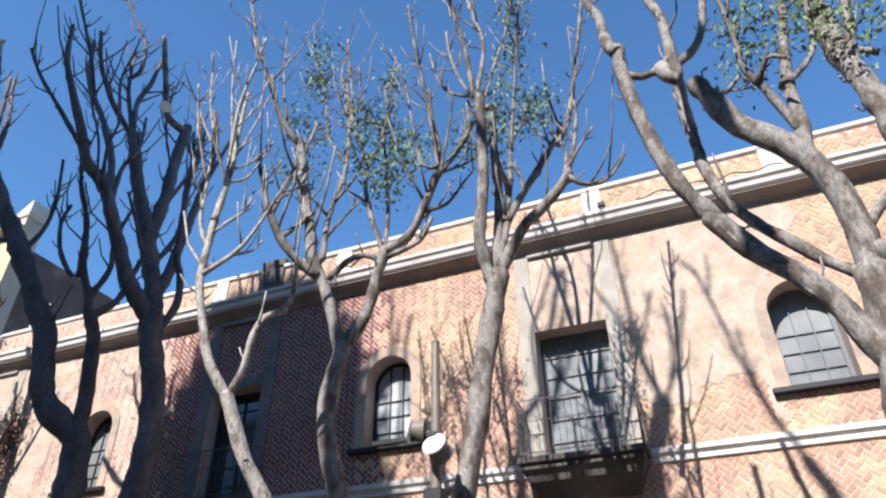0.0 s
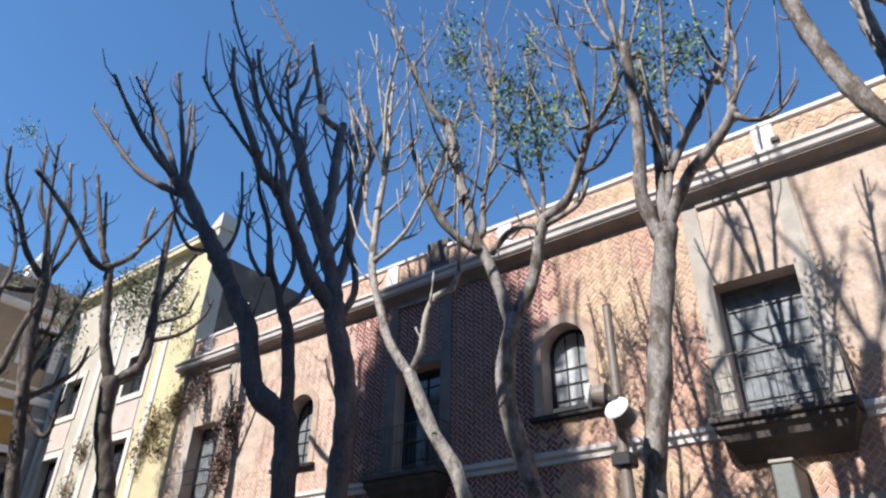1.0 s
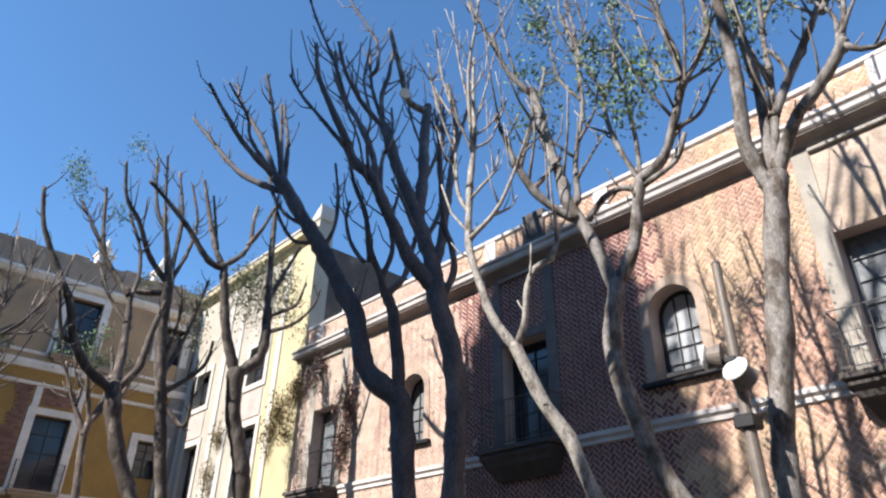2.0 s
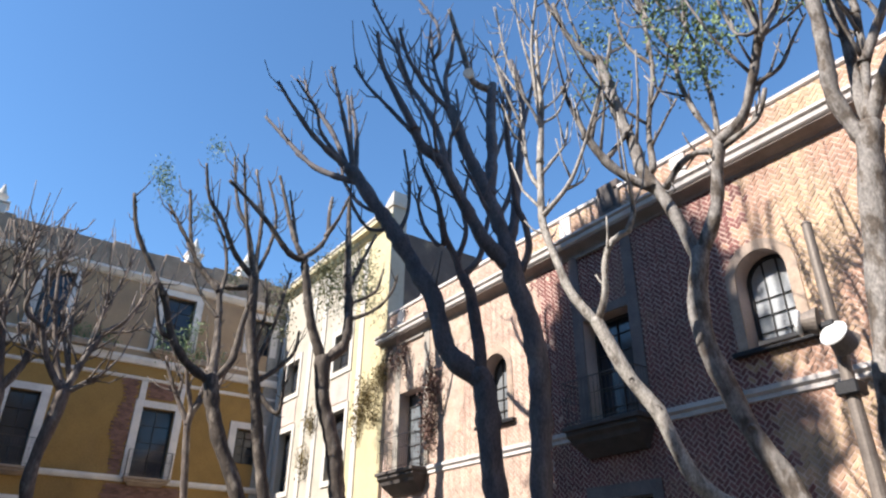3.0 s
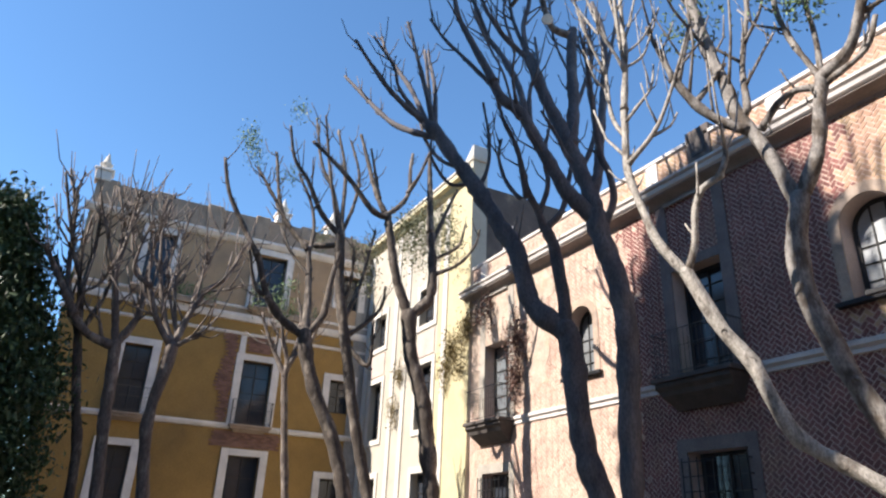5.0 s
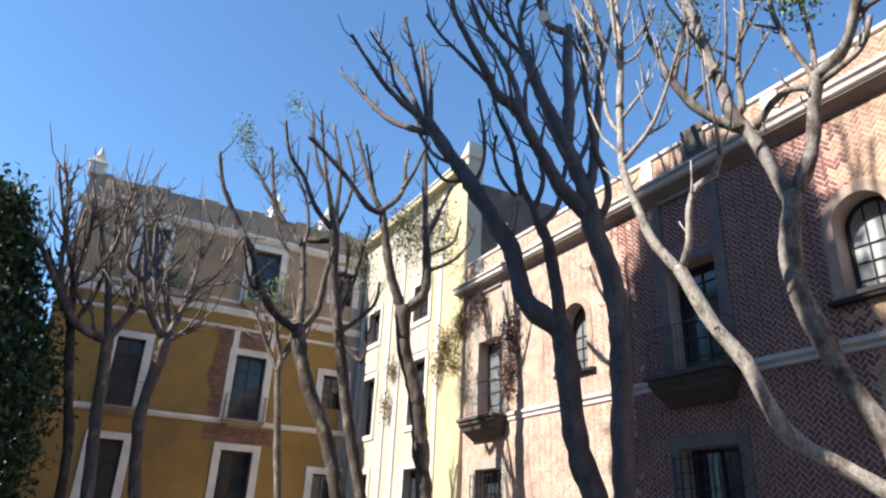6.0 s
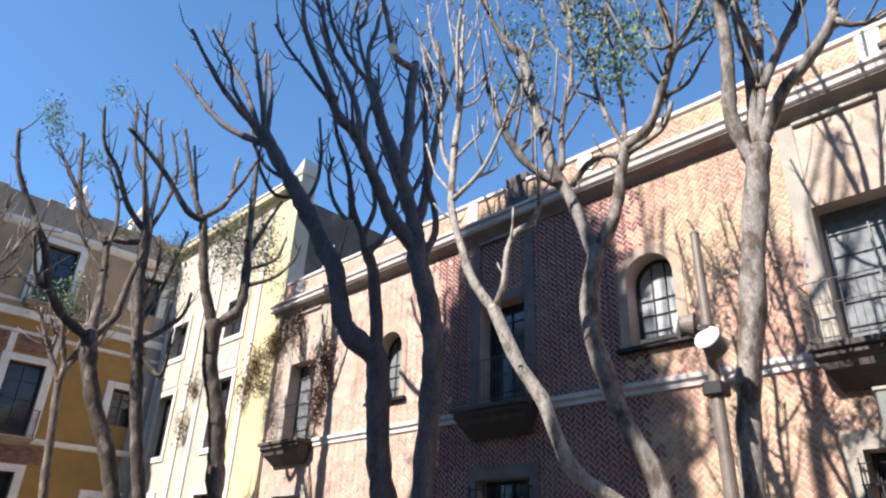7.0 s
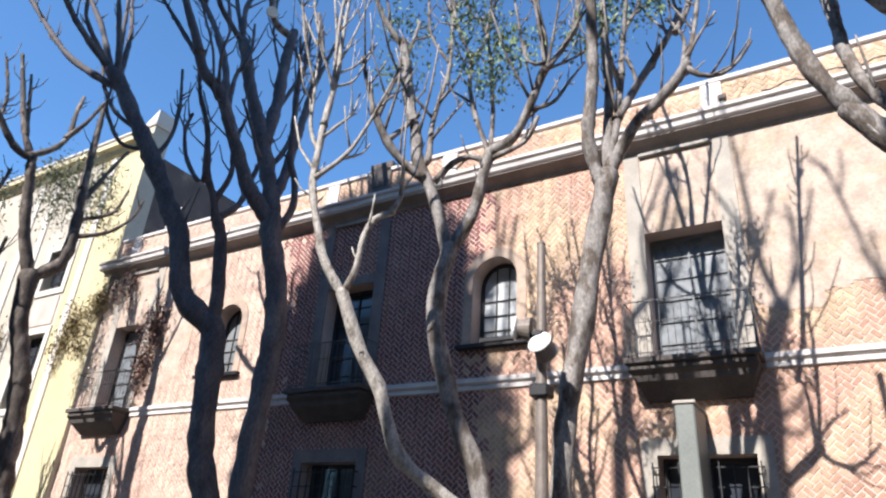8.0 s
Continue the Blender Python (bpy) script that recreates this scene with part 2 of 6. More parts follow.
def balcony(m, u0, u1, z, depth, label, slab=STONE, rail_h=0.95, bars=17, corbel=True):
    """A slab on scrolled brackets, with an iron railing of thin bars."""
    b = thing("balcony", m @ pose((u0 + u1) / 2, 0, z), label, "balcony", "balconies of the facade")
    hw = (u1 - u0) / 2
    part("slab", boxes((-hw, hw, -depth, 0, -0.10, 0), (-hw + 0.06, hw - 0.06, -depth + 0.06, 0, -0.20, -0.10), bevel=0.015), slab, b)
    bm = bmesh.new()
    steps = [(hw - 0.05, depth - 0.06, -0.20), (hw - 0.09, depth - 0.14, -0.27), (hw - 0.13, depth - 0.17, -0.36), (hw - 0.20, depth * 0.42, -0.50), (hw - 0.24, 0.10, -0.62)]
    if not corbel:
        steps = [(hw - 0.2, depth * 0.6, -0.2), (hw - 0.25, depth * 0.3, -0.3)]
    rings = [[bm.verts.new(c) for c in ((-q, 0, z), (q, 0, z), (q, -d, z), (-q, -d, z))] for q, d, z in steps]
    for r0, r1 in zip(rings, rings[1:]):
        for i in range(4):
            bm.faces.new((r0[i], r0[(i + 1) % 4], r1[(i + 1) % 4], r1[i]))
    bm.faces.new(rings[0])
    bm.faces.new(rings[-1][::-1])
    bmesh.ops.recalc_face_normals(bm, faces=bm.faces)
    part("corbel", bm, slab, b, "moulded stone corbel")
    e = 0.05
    for zz, s in ((0.07, 0.008), (rail_h * 0.62, 0.005), (rail_h, 0.009)):
        part("rail", boxes((-hw + e, hw - e, -depth + e - s, -depth + e + s, zz - s, zz + s),
                           (-hw + e - s, -hw + e + s, -depth + e, 0, zz - s, zz + s), (hw - e - s, hw - e + s, -depth + e, 0, zz - s, zz + s)), RAILIRON, b)
    bar = None
    spots = [(-hw + e + (2 * hw - 2 * e) * i / bars, -depth + e) for i in range(bars + 1)]
    spots += [(s * (hw - e), -depth + e + (depth - e) * k / 6) for s in (-1, 1) for k in range(1, 6)]
    for u, v in spots:
        if bar is None:
            bar = part("baluster", boxes((-0.004, 0.004, -0.004, 0.004, 0.0, rail_h)), RAILIRON, b)
            o = bar
        else:
            o = new("baluster", bar.data)
            o.parent = b
        o.location = (u, v, 0)
    return b


# ---- ground ----
D = 11.0          # the brick facade stands this far ahead
part("ground", boxes((-900, 900, -900, 900, -0.5, -0.15)), ASPHALT)
tagged(bpy.data.objects["ground"], "dark asphalt street reaching to the horizon", "ground", kind="structure")
part("pavement", boxes((-28, 30, -14, 11, -0.149, 0.0)), PAVING)
tagged(bpy.data.objects["pavement"], "grey stone paved square below the trees", "pavement", kind="structure")

# unseen plain walls added behind the camera to hold back sky light
w = part("wall_south", boxes((-40, 40, -26, -25.5, -0.15, 23.0)), OLDSTONE)
tagged(w, "unseen plain wall added in the south to hold back sky light", "wall", kind="structure")
w = part("wall_east", boxes((27, 27.5, -25.5, 10.5, -0.15, 20.0)), DULL)
tagged(w, "unseen plain wall added in the east to hold back sky light", "wall", kind="structure")

# ---- brick facade ----
NORTH = pose(0, D, 0)
FX0, FX1, FTOP = -18.65, 16.0, 9.1
FLOOR2 = 4.80
BAYS = [-17.13, -9.25, -1.92, 5.6]       # balcony doors
ARCHES = [-13.10, -5.58, 1.83, 9.3]      # round-headed windows
DW, DTOP = 0.66, 7.24
AW, AZ0, ATOP = 0.49, 5.50, 7.32
LW, LZ0, LZ1 = 0.72, 1.10, 3.36
HOLES = [(x - DW, x + DW, FLOOR2, DTOP, False) for x in BAYS] + [(x - AW, x + AW, AZ0, ATOP, True) for x in ARCHES]
HOLES += [(x - LW, x + LW, LZ0, LZ1, False) for x in BAYS]
w = part("wall_north", wall_mesh(FX0, FX1, 0, FTOP, HOLES, D, D + 0.6), MORTAR)
tagged(w, "two-storey brick facade with pale mortar joints", "wall", kind="structure")
part("parapet", boxes((FX0, FX1, D, D + 0.35, FTOP, 10.12)), MORTAR, w)
bm = bmesh.new()
profile(bm, [(D, 10.12), (D - 0.06, 10.14), (D - 0.06, 10.22), (D + 0.2, 10.27), (D + 0.41, 10.22), (D + 0.41, 10.12)], FX0 - 0.05, FX1)
part("parapet_cap", bm, WHITE, w, "white parapet coping")
bm = bmesh.new()
profile(bm, [(D, 8.93), (D - 0.04, 8.935), (D - 0.055, 8.98), (D - 0.12, 9.03), (D - 0.27, 9.10), (D - 0.27, 9.13), (D, 9.13)], FX0 - 0.28, FX1)
part("cornice_bed", bm, BEDSTONE, w, "bed moulding coloured grey-brown for the shade under the cornice")
bm = bmesh.new()
profile(bm, [(D, 9.131), (D - 0.29, 9.131), (D - 0.33, 9.17), (D - 0.345, 9.25), (D - 0.31, 9.265), (D - 0.31, 9.29), (D - 0.385, 9.31), (D - 0.385, 9.37), (D - 0.1, 9.45), (D, 9.46)], FX0 - 0.4, FX1)
part("cornice", bm, WHITE, w, "projecting white moulded cornice")
bm = bmesh.new()
cuts = [FX0] + [c for x in BAYS for c in (x - 1.02, x + 1.02)] + [FX1]
for a, b in zip(cuts[::2], cuts[1::2]):
    profile(bm, [(D, 4.60), (D - 0.05, 4.62), (D - 0.05, 4.68), (D - 0.025, 4.70), (D - 0.09, 4.75), (D - 0.09, 4.83), (D, 4.86)], a, b)
part("string_course", bm, WHITE, w, "white string course")
for x in (-17.9, -10.2, -6.8, -1.15, 2.2, 5.25, 10.5):
    part("parapet_post", boxes((x - 0.19, x + 0.19, D - 0.05, D + 0.1, 9.47, 10.13), bevel=0.01), WHITE, w)
for x in BAYS:
    for s in (-1, 1):
        part("pilaster", boxes((x + s * DW, x + s * (DW + 0.30), D - 0.035, D, FLOOR2, 8.94), bevel=0.008), BAYSHADE if x == BAYS[1] else PILASTER, w, "pale grey stone strip")
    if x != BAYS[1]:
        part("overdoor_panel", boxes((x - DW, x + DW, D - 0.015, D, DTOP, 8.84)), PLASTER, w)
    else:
        part("lintel", boxes((x - DW, x + DW, D - 0.03, D, DTOP, DTOP + 0.22), bevel=0.008), BAYSHADE, w)
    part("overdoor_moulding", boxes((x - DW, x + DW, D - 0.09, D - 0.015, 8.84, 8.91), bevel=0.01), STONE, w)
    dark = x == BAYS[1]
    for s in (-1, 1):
        part("surround", boxes((x + s * LW, x + s * (LW + 0.24), D - 0.03, D, 0.9, 3.62)), BAYSHADE if dark else PILASTER, w)
    part("surround", boxes((x - LW, x + LW, D - 0.03, D, LZ1, 3.62)), BAYSHADE if dark else PILASTER, w)
for x in ARCHES:
    bm = boxes((x - AW - 0.2, x - AW, D - 0.03, D, AZ0, ATOP - AW), (x + AW, x + AW + 0.2, D - 0.03, D, AZ0, ATOP - AW))
    arch_ring(bm, x, ATOP - AW, AW, AW + 0.2, D - 0.03, D)
    part("arch_surround", bm, ARCHSTONE, w)
    part("sill", boxes((x - AW - 0.28, x + AW + 0.28, D - 0.14, D + 0.3, AZ0 - 0.09, AZ0), bevel=0.012), IRON, w, "thin dark window sill")

for i, x in enumerate(BAYS):
    # the second bay's panes are dark to carry its shade
    window(NORTH, x - DW, x + DW, FLOOR2, DTOP, DUSTY if i != 1 else DARKGLASS, "tall balcony door with dusty grey panes in a dark frame" if i != 1 else "tall balcony door with dark panes", kind="door", rows_=6, cols=2, frame_w=0.06, wood=DARKWOOD if i < 2 else GREYWOOD)
    balcony(NORTH, x - 1.02, x + 1.02, FLOOR2, 0.58, "stone balcony darkened for its shade, with a thin black iron railing", slab=SHADESLAB)
    window(NORTH, x - LW, x + LW, LZ0, LZ1, DARKGLASS, "ground-floor window with dark panes", rows_=3, cols=2)
    g = thing("window_grille", NORTH @ pose(x, 0, LZ0), "black iron grille over a ground-floor window", "grille", "grilles of the facade")
    for k in range(9):
        u = -LW - 0.05 + (2 * LW + 0.1) * k / 8
        part("bar", boxes((u - 0.01, u + 0.01, -0.16, -0.14, 0.05, LZ1 - LZ0 - 0.12)), IRON, g)
    for k in range(8):
        z = 0.1 + (LZ1 - LZ0 - 0.3) * k / 7
        part("crossbar", boxes((-LW - 0.08, LW + 0.08, -0.14, -0.125, z - 0.01, z + 0.01), (-LW - 0.08, -LW - 0.06, -0.14, -0.02, z - 0.01, z + 0.01), (LW + 0.06, LW + 0.08, -0.14, -0.02, z - 0.01, z + 0.01)), IRON, g)
for i, x in enumerate(ARCHES):
    window(NORTH, x - AW, x + AW, AZ0, ATOP, (MIDGLASS, PALEGLASS, MIDGLASS, MIDGLASS)[i], ("round-headed window with dusty grey panes", "round-headed window with whitened panes and dark bars", "round-headed window with grey blind panes", "round-headed window with grey blind panes")[i], arched=True, cols=3, rows_=4, depth=0.36, wood=DARKWOOD if i < 2 else GREYWOOD, bar_w=0.010)
# the closed back of the brick building
part("wall_back", boxes((FX0, FX1, D + 7, D + 7.3, 0, 9.1), (FX1 - 0.3, FX1, D + 0.6, D + 7, 0, 9.1), (FX0, FX1, D + 3.2, D + 3.3, 0, 9.1)), DULL, None)
tagged(bpy.data.objects["wall_back"], "plain walls closing the brick building behind its facade", "wall", kind="structure")
part("roof_slab", boxes((FX0, FX1, D + 0.6, D + 7, 8.9, 9.05), (FX0, FX1, D + 0.6, D + 3.2, 4.55, 4.7)), DULL, None)
tagged(bpy.data.objects["roof_slab"], "flat roof and upper floor of the brick building", "roof", kind="structure")

# small things on the parapet
f = thing("finial", pose(-16.5, D + 0.15, 10.24), "white pyramid finial on the parapet", "finial")
bm = bmesh.new()
bmesh.ops.create_cone(bm, segments=4, radius1=0.30, radius2=0.02, depth=0.7, cap_ends=True, matrix=Matrix.Translation((0, 0, 0.45)))
part("spike", bm, WHITE, f)
part("base", boxes((-0.24, 0.24, -0.2, 0.2, 0, 0.12), bevel=0.01), WHITE, f)
f = thing("vent_box", pose(-8.75, D + 0.2, 9.47), "dark box on the parapet", "vent")
part("body", boxes((-0.33, 0.33, -0.26, 0.15, 0, 0.95), bevel=0.02), DARKPLASTER, f)
part("panel", boxes((-0.2, 0.2, -0.275, -0.26, 0.25, 0.85), bevel=0.005), SHADESLAB, f)

# ---- cream house in the corner ----
CX0, CX1, CTOP = -28.0, -18.66, 14.6
CH = []
for x in (-26.35, -21.85):
    CH += [(x - 0.62, x + 0.62, 9.0, 10.45, False), (x - 0.62, x + 0.62, 5.1, 7.45, False), (x - 0.62, x + 0.62, 1.0, 3.6, False)]
c = part("wall_cream", wall_mesh(CX0, CX1, 0, CTOP, CH, D - 0.12, D + 0.5), LIMEWHITE)
part("painted_strip", boxes((-20.98, CX1, D - 0.126, D - 0.12, 0, 13.74)), CREAM, c, "cream-yellow painted strip of wall")
tagged(c, "tall cream and yellow painted house wall in full sun", "wall", kind="structure")
# this side gets no sun; its shade is put into the colour
part("side_wall", boxes((CX1 - 0.4, CX1, D + 0.5, D + 9, 0, 13.6)), DARKPLASTER, c, "side wall of the cream house, darkened for its shade")
part("back_wall", boxes((CX0, CX1 - 0.4, D + 2.5, D + 2.8, 0, 13.4), (CX0, CX1 - 0.4, D + 0.5, D + 2.5, 13.2, 13.4)), DULL, c)
bm = bmesh.new()
profile(bm, [(D - 0.12, 13.75), (D - 0.22, 13.8), (D - 0.30, 13.95), (D - 0.45, 14.0), (D - 0.45, 14.12), (D - 0.12, 14.2)], CX0, CX1 + 0.1)
part("cornice", bm, CREAM, c)
part("coping", boxes((CX0, CX1 + 0.08, D - 0.18, D + 0.55, CTOP, CTOP + 0.1), bevel=0.02), PALE, c)
bm = boxes((CX1 - 0.55, CX1 + 0.08, D - 0.18, D + 0.55, CTOP + 0.1, CTOP + 0.62), bevel=0.02)
for v in bm.verts:      # the corner rises to a slanted point
    if v.co.z > CTOP + 0.3:
        v.co.z -= (CX1 + 0.08 - v.co.x) * 0.75
part("corner_block", bm, PALE, c, "slanted corner of the parapet")
for x in (-26.35, -21.85):
    for z0, z1 in ((9.0, 10.45), (5.1, 7.45), (1.0, 3.6)):
        part("surround", boxes((x - 0.84, x - 0.62, D - 0.17, D - 0.12, z0 - 0.2, z1 + 0.22), (x + 0.62, x + 0.84, D - 0.17, D - 0.12, z0 - 0.2, z1 + 0.22), (x - 0.62, x + 0.62, D - 0.17, D - 0.12, z1, z1 + 0.22), (x - 0.62, x + 0.62, D - 0.17, D - 0.12, z0 - 0.2, z0)), PALE, c)
        window(pose(0, D - 0.12, 0), x - 0.62, x + 0.62, z0, z1, DARKGLASS, "window with small dark panes in the cream wall", depth=0.25, cols=3, rows_=4, frame_w=0.06)
    part("panel", boxes((x - 0.7, x + 0.7, D - 0.15, D - 0.12, 7.75, 8.7)), PINK, c, "pinkish panel between the windows")
for x in (-27.7, -24.7, -23.6, -20.4):
    part("strip", boxes((x - 0.16, x + 0.16, D - 0.18, D - 0.12, 0, 13.7), bevel=0.01), PALE, c, "pale vertical strip")

# ---- ochre house across the end of the square ----
WX = 28.0
WEST = pose(-WX, 0, 0, 0, 0, 90)       # along the wall: north; depth: west
YW = [(1.5, 0.50), (6.15, 0.62), (9.85, 0.5)]
YH = []
for u, hw in YW[:2]:
    YH += [(u - hw, u + hw, 10.3, 12.75, False), (u - hw, u + hw, 5.35, 8.0, False), (u - hw, u + hw, 0.9, 4.2, False)]
YH += [(9.35, 10.3, 6.3, 7.7, False), (9.35, 10.3, 11.0, 12.6, False), (9.35, 10.3, 1.0, 3.6, False)]
YTOP = 14.2
low = part("wall_west", wall_mesh(-1.42, D - 0.12, 0, 9.6, [h for h in YH if h[3] < 9], 0, 0.6), OCHRE)
low.matrix_world = WEST
tagged(low, "ochre plastered house front in the shade", "wall", kind="structure")
up = part("upper_wall", wall_mesh(-1.42, D - 0.12, 9.6, YTOP - 1.0, [h for h in YH if h[3] > 9], 0, 0.6), DULL, low, "faded tan upper storey")
part("parapet", boxes((-1.42, D - 0.12, 0, 0.5, YTOP - 1.0, YTOP + 0.25)), OLDSTONE, low, "weathered stone parapet")
for k in range(6):
    part("merlon", boxes((-1.2 + k * 2.1, -0.55 + k * 2.1, -0.05, 0.4, YTOP - 0.75, YTOP + 0.36), bevel=0.03), OLDSTONE, low)
bm = bmesh.new()
profile(bm, [(0, YTOP - 1.15), (-0.12, YTOP - 1.1), (-0.25, YTOP - 0.95), (-0.25, YTOP - 0.85), (0, YTOP - 0.78)], -1.6, D - 0.12)
part("cornice", bm, TRIM, low)
for z, h, d in ((9.6, 0.3, 0.16), (9.0, 0.12, 0.08), (5.18, 0.2, 0.14), (10.15, 0.1, 0.07)):
    bm = bmesh.new()
    profile(bm, [(0, z), (-d * 0.6, z + 0.02), (-d, z + h * 0.6), (-d, z + h), (0, z + h + 0.03)], -1.5, D - 0.12)
    part("ledge", bm, TRIM, low)
part("side_wall", boxes((-1.42, -1.0, 0.6, 10, 0, 13.2)), OCHRE, low)
part("back_wall", boxes((-1.0, D - 0.1, 3.0, 3.3, 0, 13.2), (-1.0, D - 0.1, 0.6, 3.0, 13.0, 13.2)), DULL, low)
part("corner_strip", boxes((10.25, 10.86, -0.05, 0, 0, 12.9), bevel=0.02), STONE, low, "grey strip along the corner")
for h in YH:
    u0, u1, z0, z1, _ = h
    part("surround", boxes((u0 - 0.3, u0, -0.07, 0, z0 - 0.05, z1 + 0.26), (u1, u1 + 0.3, -0.07, 0, z0 - 0.05, z1 + 0.26), (u0, u1, -0.07, 0, z1, z1 + 0.26), bevel=0.01), TRIM, low)
    window(WEST, u0, u1, z0, z1, DARKGLASS, "tall dark glazed window with pale surround", depth=0.22, cols=2, rows_=4)
for u in (-1.25, 6.3, 8.7):
    f = thing("finial", WEST @ pose(u, 0.2, YTOP + 0.25), "white urn finial on the stone parapet", "finial", "finials of the ochre house")
    part("pedestal", boxes((-0.3, 0.3, -0.3, 0.3, 0, 0.42), (-0.37, 0.37, -0.37, 0.37, 0.42, 0.52), bevel=0.02), TRIM, f)
    bm = bmesh.new()
    bmesh.ops.create_cone(bm, segments=12, radius1=0.14, radius2=0.26, depth=0.3, cap_ends=True, matrix=Matrix.Translation((0, 0, 0.67)))
    bmesh.ops.create_cone(bm, segments=12, radius1=0.2, radius2=0.02, depth=0.55, cap_ends=True, matrix=Matrix.Translation((0, 0, 1.08)))
    part("urn", bm, PALE, f)
for u in (1.5, 6.15):
    for z in (5.38, 10.3):
        balcony(WEST, u - 0.85, u + 0.85, z, 0.35, "narrow stone balcony with a black iron railing", slab=OLDSTONE, bars=16, corbel=False)

part("surround", boxes((5.29, 5.528, -0.058, 0, 8.262, 8.995), (6.772, 7.01, -0.058, 0, 8.262, 8.995), bevel=0.01), TRIM, low)
bm = bmesh.new()
rnd = random.Random(21)
for k in range(48):
    z = 5.45 + k * 0.075
    ragged = 0.25 * noise.noise(Vector((0.3, z * 0.9, 0))) + 0.15 * noise.noise(Vector((4.1, z * 3.0, 0)))
    u = 4.65 + ragged + (0.1 if k % 2 else 0.0)
    while u < 6.58:
        if u < 5.11 or (z > 8.30 and u > 5.52):
            box(bm, u, u + 0.185, -0.035 - 0.008 * rnd.random(), 0.0, z, z + 0.06)
        u += 0.2
for k in range(8):
    z = 4.52 + k * 0.075
    u = 4.72 + (0.1 if k % 2 else 0.0) + 0.1 * noise.noise(Vector((2.7, z * 3.0, 0)))
    while u < 7.35:
        box(bm, u, u + 0.185, -0.035 - 0.008 * rnd.random(), 0.0, z, z + 0.06)
        u += 0.2
patch = part("bare_brick_patch", bm, REDBRICK, low, "bare red brick where the ochre plaster has fallen off")
tagged(patch, kind="stuff")
bm = bmesh.new()
for u0, u1 in ((2.3, 4.0), (7.0, 8.6)):
    box(bm, u0, u1, -0.34, -0.06, 9.92, 10.16, bevel=0.02)
part("planter", bm, OLDSTONE, low, "stone planters on the ledge")

# ---- lamp post ----
lp = thing("street_lamp", pose(-0.417 * 6.2, 6.2, 0), "brown-grey steel lamp post with two round white floodlights", "street lamp")
bm = bmesh.new()
bmesh.ops.create_cone(bm, segments=14, radius1=0.085, radius2=0.045, depth=4.88, cap_ends=True, matrix=Matrix.Translation((0, 0, 2.44)))
bmesh.ops.create_cone(bm, segments=14, radius1=0.052, radius2=0.03, depth=0.03, cap_ends=True, matrix=Matrix.Translation((0, 0, 4.895)))
part("pole", bm, POLE, lp)
for du, dv, z, tilt, turn in ((0.07, -0.22, 3.68, 62, -10), (-0.28, -0.04, 3.92, 85, -75)):
    lampm = pose(du, dv, z, tilt, 0, turn)
    bm = bmesh.new()
    bmesh.ops.create_cone(bm, segments=20, radius1=0.133, radius2=0.078, depth=0.16, cap_ends=True, matrix=lampm @ Matrix.Translation((0, 0, -0.086)))
    head = part("floodlight", bm, POLE, lp)
    bm = bmesh.new()
    bmesh.ops.create_uvsphere(bm, u_segments=18, v_segments=8, radius=0.13, matrix=lampm @ Matrix.Diagonal((1, 1, 0.3, 1)))
    part("lens", bm, LAMPWHITE, head, "white round lamp glass")
part("arm", boxes((-0.72, 0.016, -0.04, 0.016, 3.81, 3.86), (-0.016, 0.09, -0.22, 0.016, 3.76, 3.81), bevel=0.006), IRON, lp)
part("bracket", boxes((-0.1, 0.1, -0.1, 0.1, 3.17, 3.3), bevel=0.016), IRON, lp)

# ---- projecting sign box beside the lower window ----
sg = thing("projecting_sign", pose(-2.0, D - 0.45, 2.2), "grey metal box projecting from the wall below the balcony", "sign")
part("body", boxes((-0.14, 0.14, -0.42, 0.42, 0, 1.75), bevel=0.02), GREYBOX, sg)
part("cap", boxes((-0.16, 0.16, -0.44, 0.44, 1.75, 1.80), bevel=0.01), PILASTER, sg)

# ---- small fittings on the cornice ----
for x in (-2.25, -0.95):
    sp = thing("spotlight", pose(x, D - 0.28, 9.42), "small black spotlight fixed on the cornice", "spotlight", "spotlights of the cornice")
    part("base", boxes((-0.04, 0.04, -0.05, 0.05, -0.02, 0.05), bevel=0.008), IRON, sp)
    part("head", boxes((-0.07, 0.07, -0.09, 0.03, 0.05, 0.17), bevel=0.02), DARKPLASTER, sp)
cb = thing("cable", pose(1.0, D - 0.3, 9.44), "loose black cable lying along the cornice", "cable")
curve_bm = bmesh.new()
pts = [Vector((-1.3 + 0.13 * k, 0.05 * math.sin(k * 1.3), 0.03 + 0.05 * abs(math.sin(k * 0.55)))) for k in range(21)]
for a, b in zip(pts, pts[1:]):
    d = (b - a)
    bmesh.ops.create_cone(curve_bm, segments=6, radius1=0.014, radius2=0.014, depth=d.length * 1.05, cap_ends=True,
                          matrix=Matrix.Translation((a + b) / 2) @ d.to_track_quat("Z", "Y").to_matrix().to_4x4())
part("wire", curve_bm, IRON, cb)

# ---- trees: each stands on its base, limbs run from fork to tip ----
TREE_LIMBS = []
tree_rnd = random.Random(11)


def street_tree(x, y, label):
    TREE_LIMBS.clear()
    return thing("tree", pose(x, y, 0), label, "tree", "trees of the square")


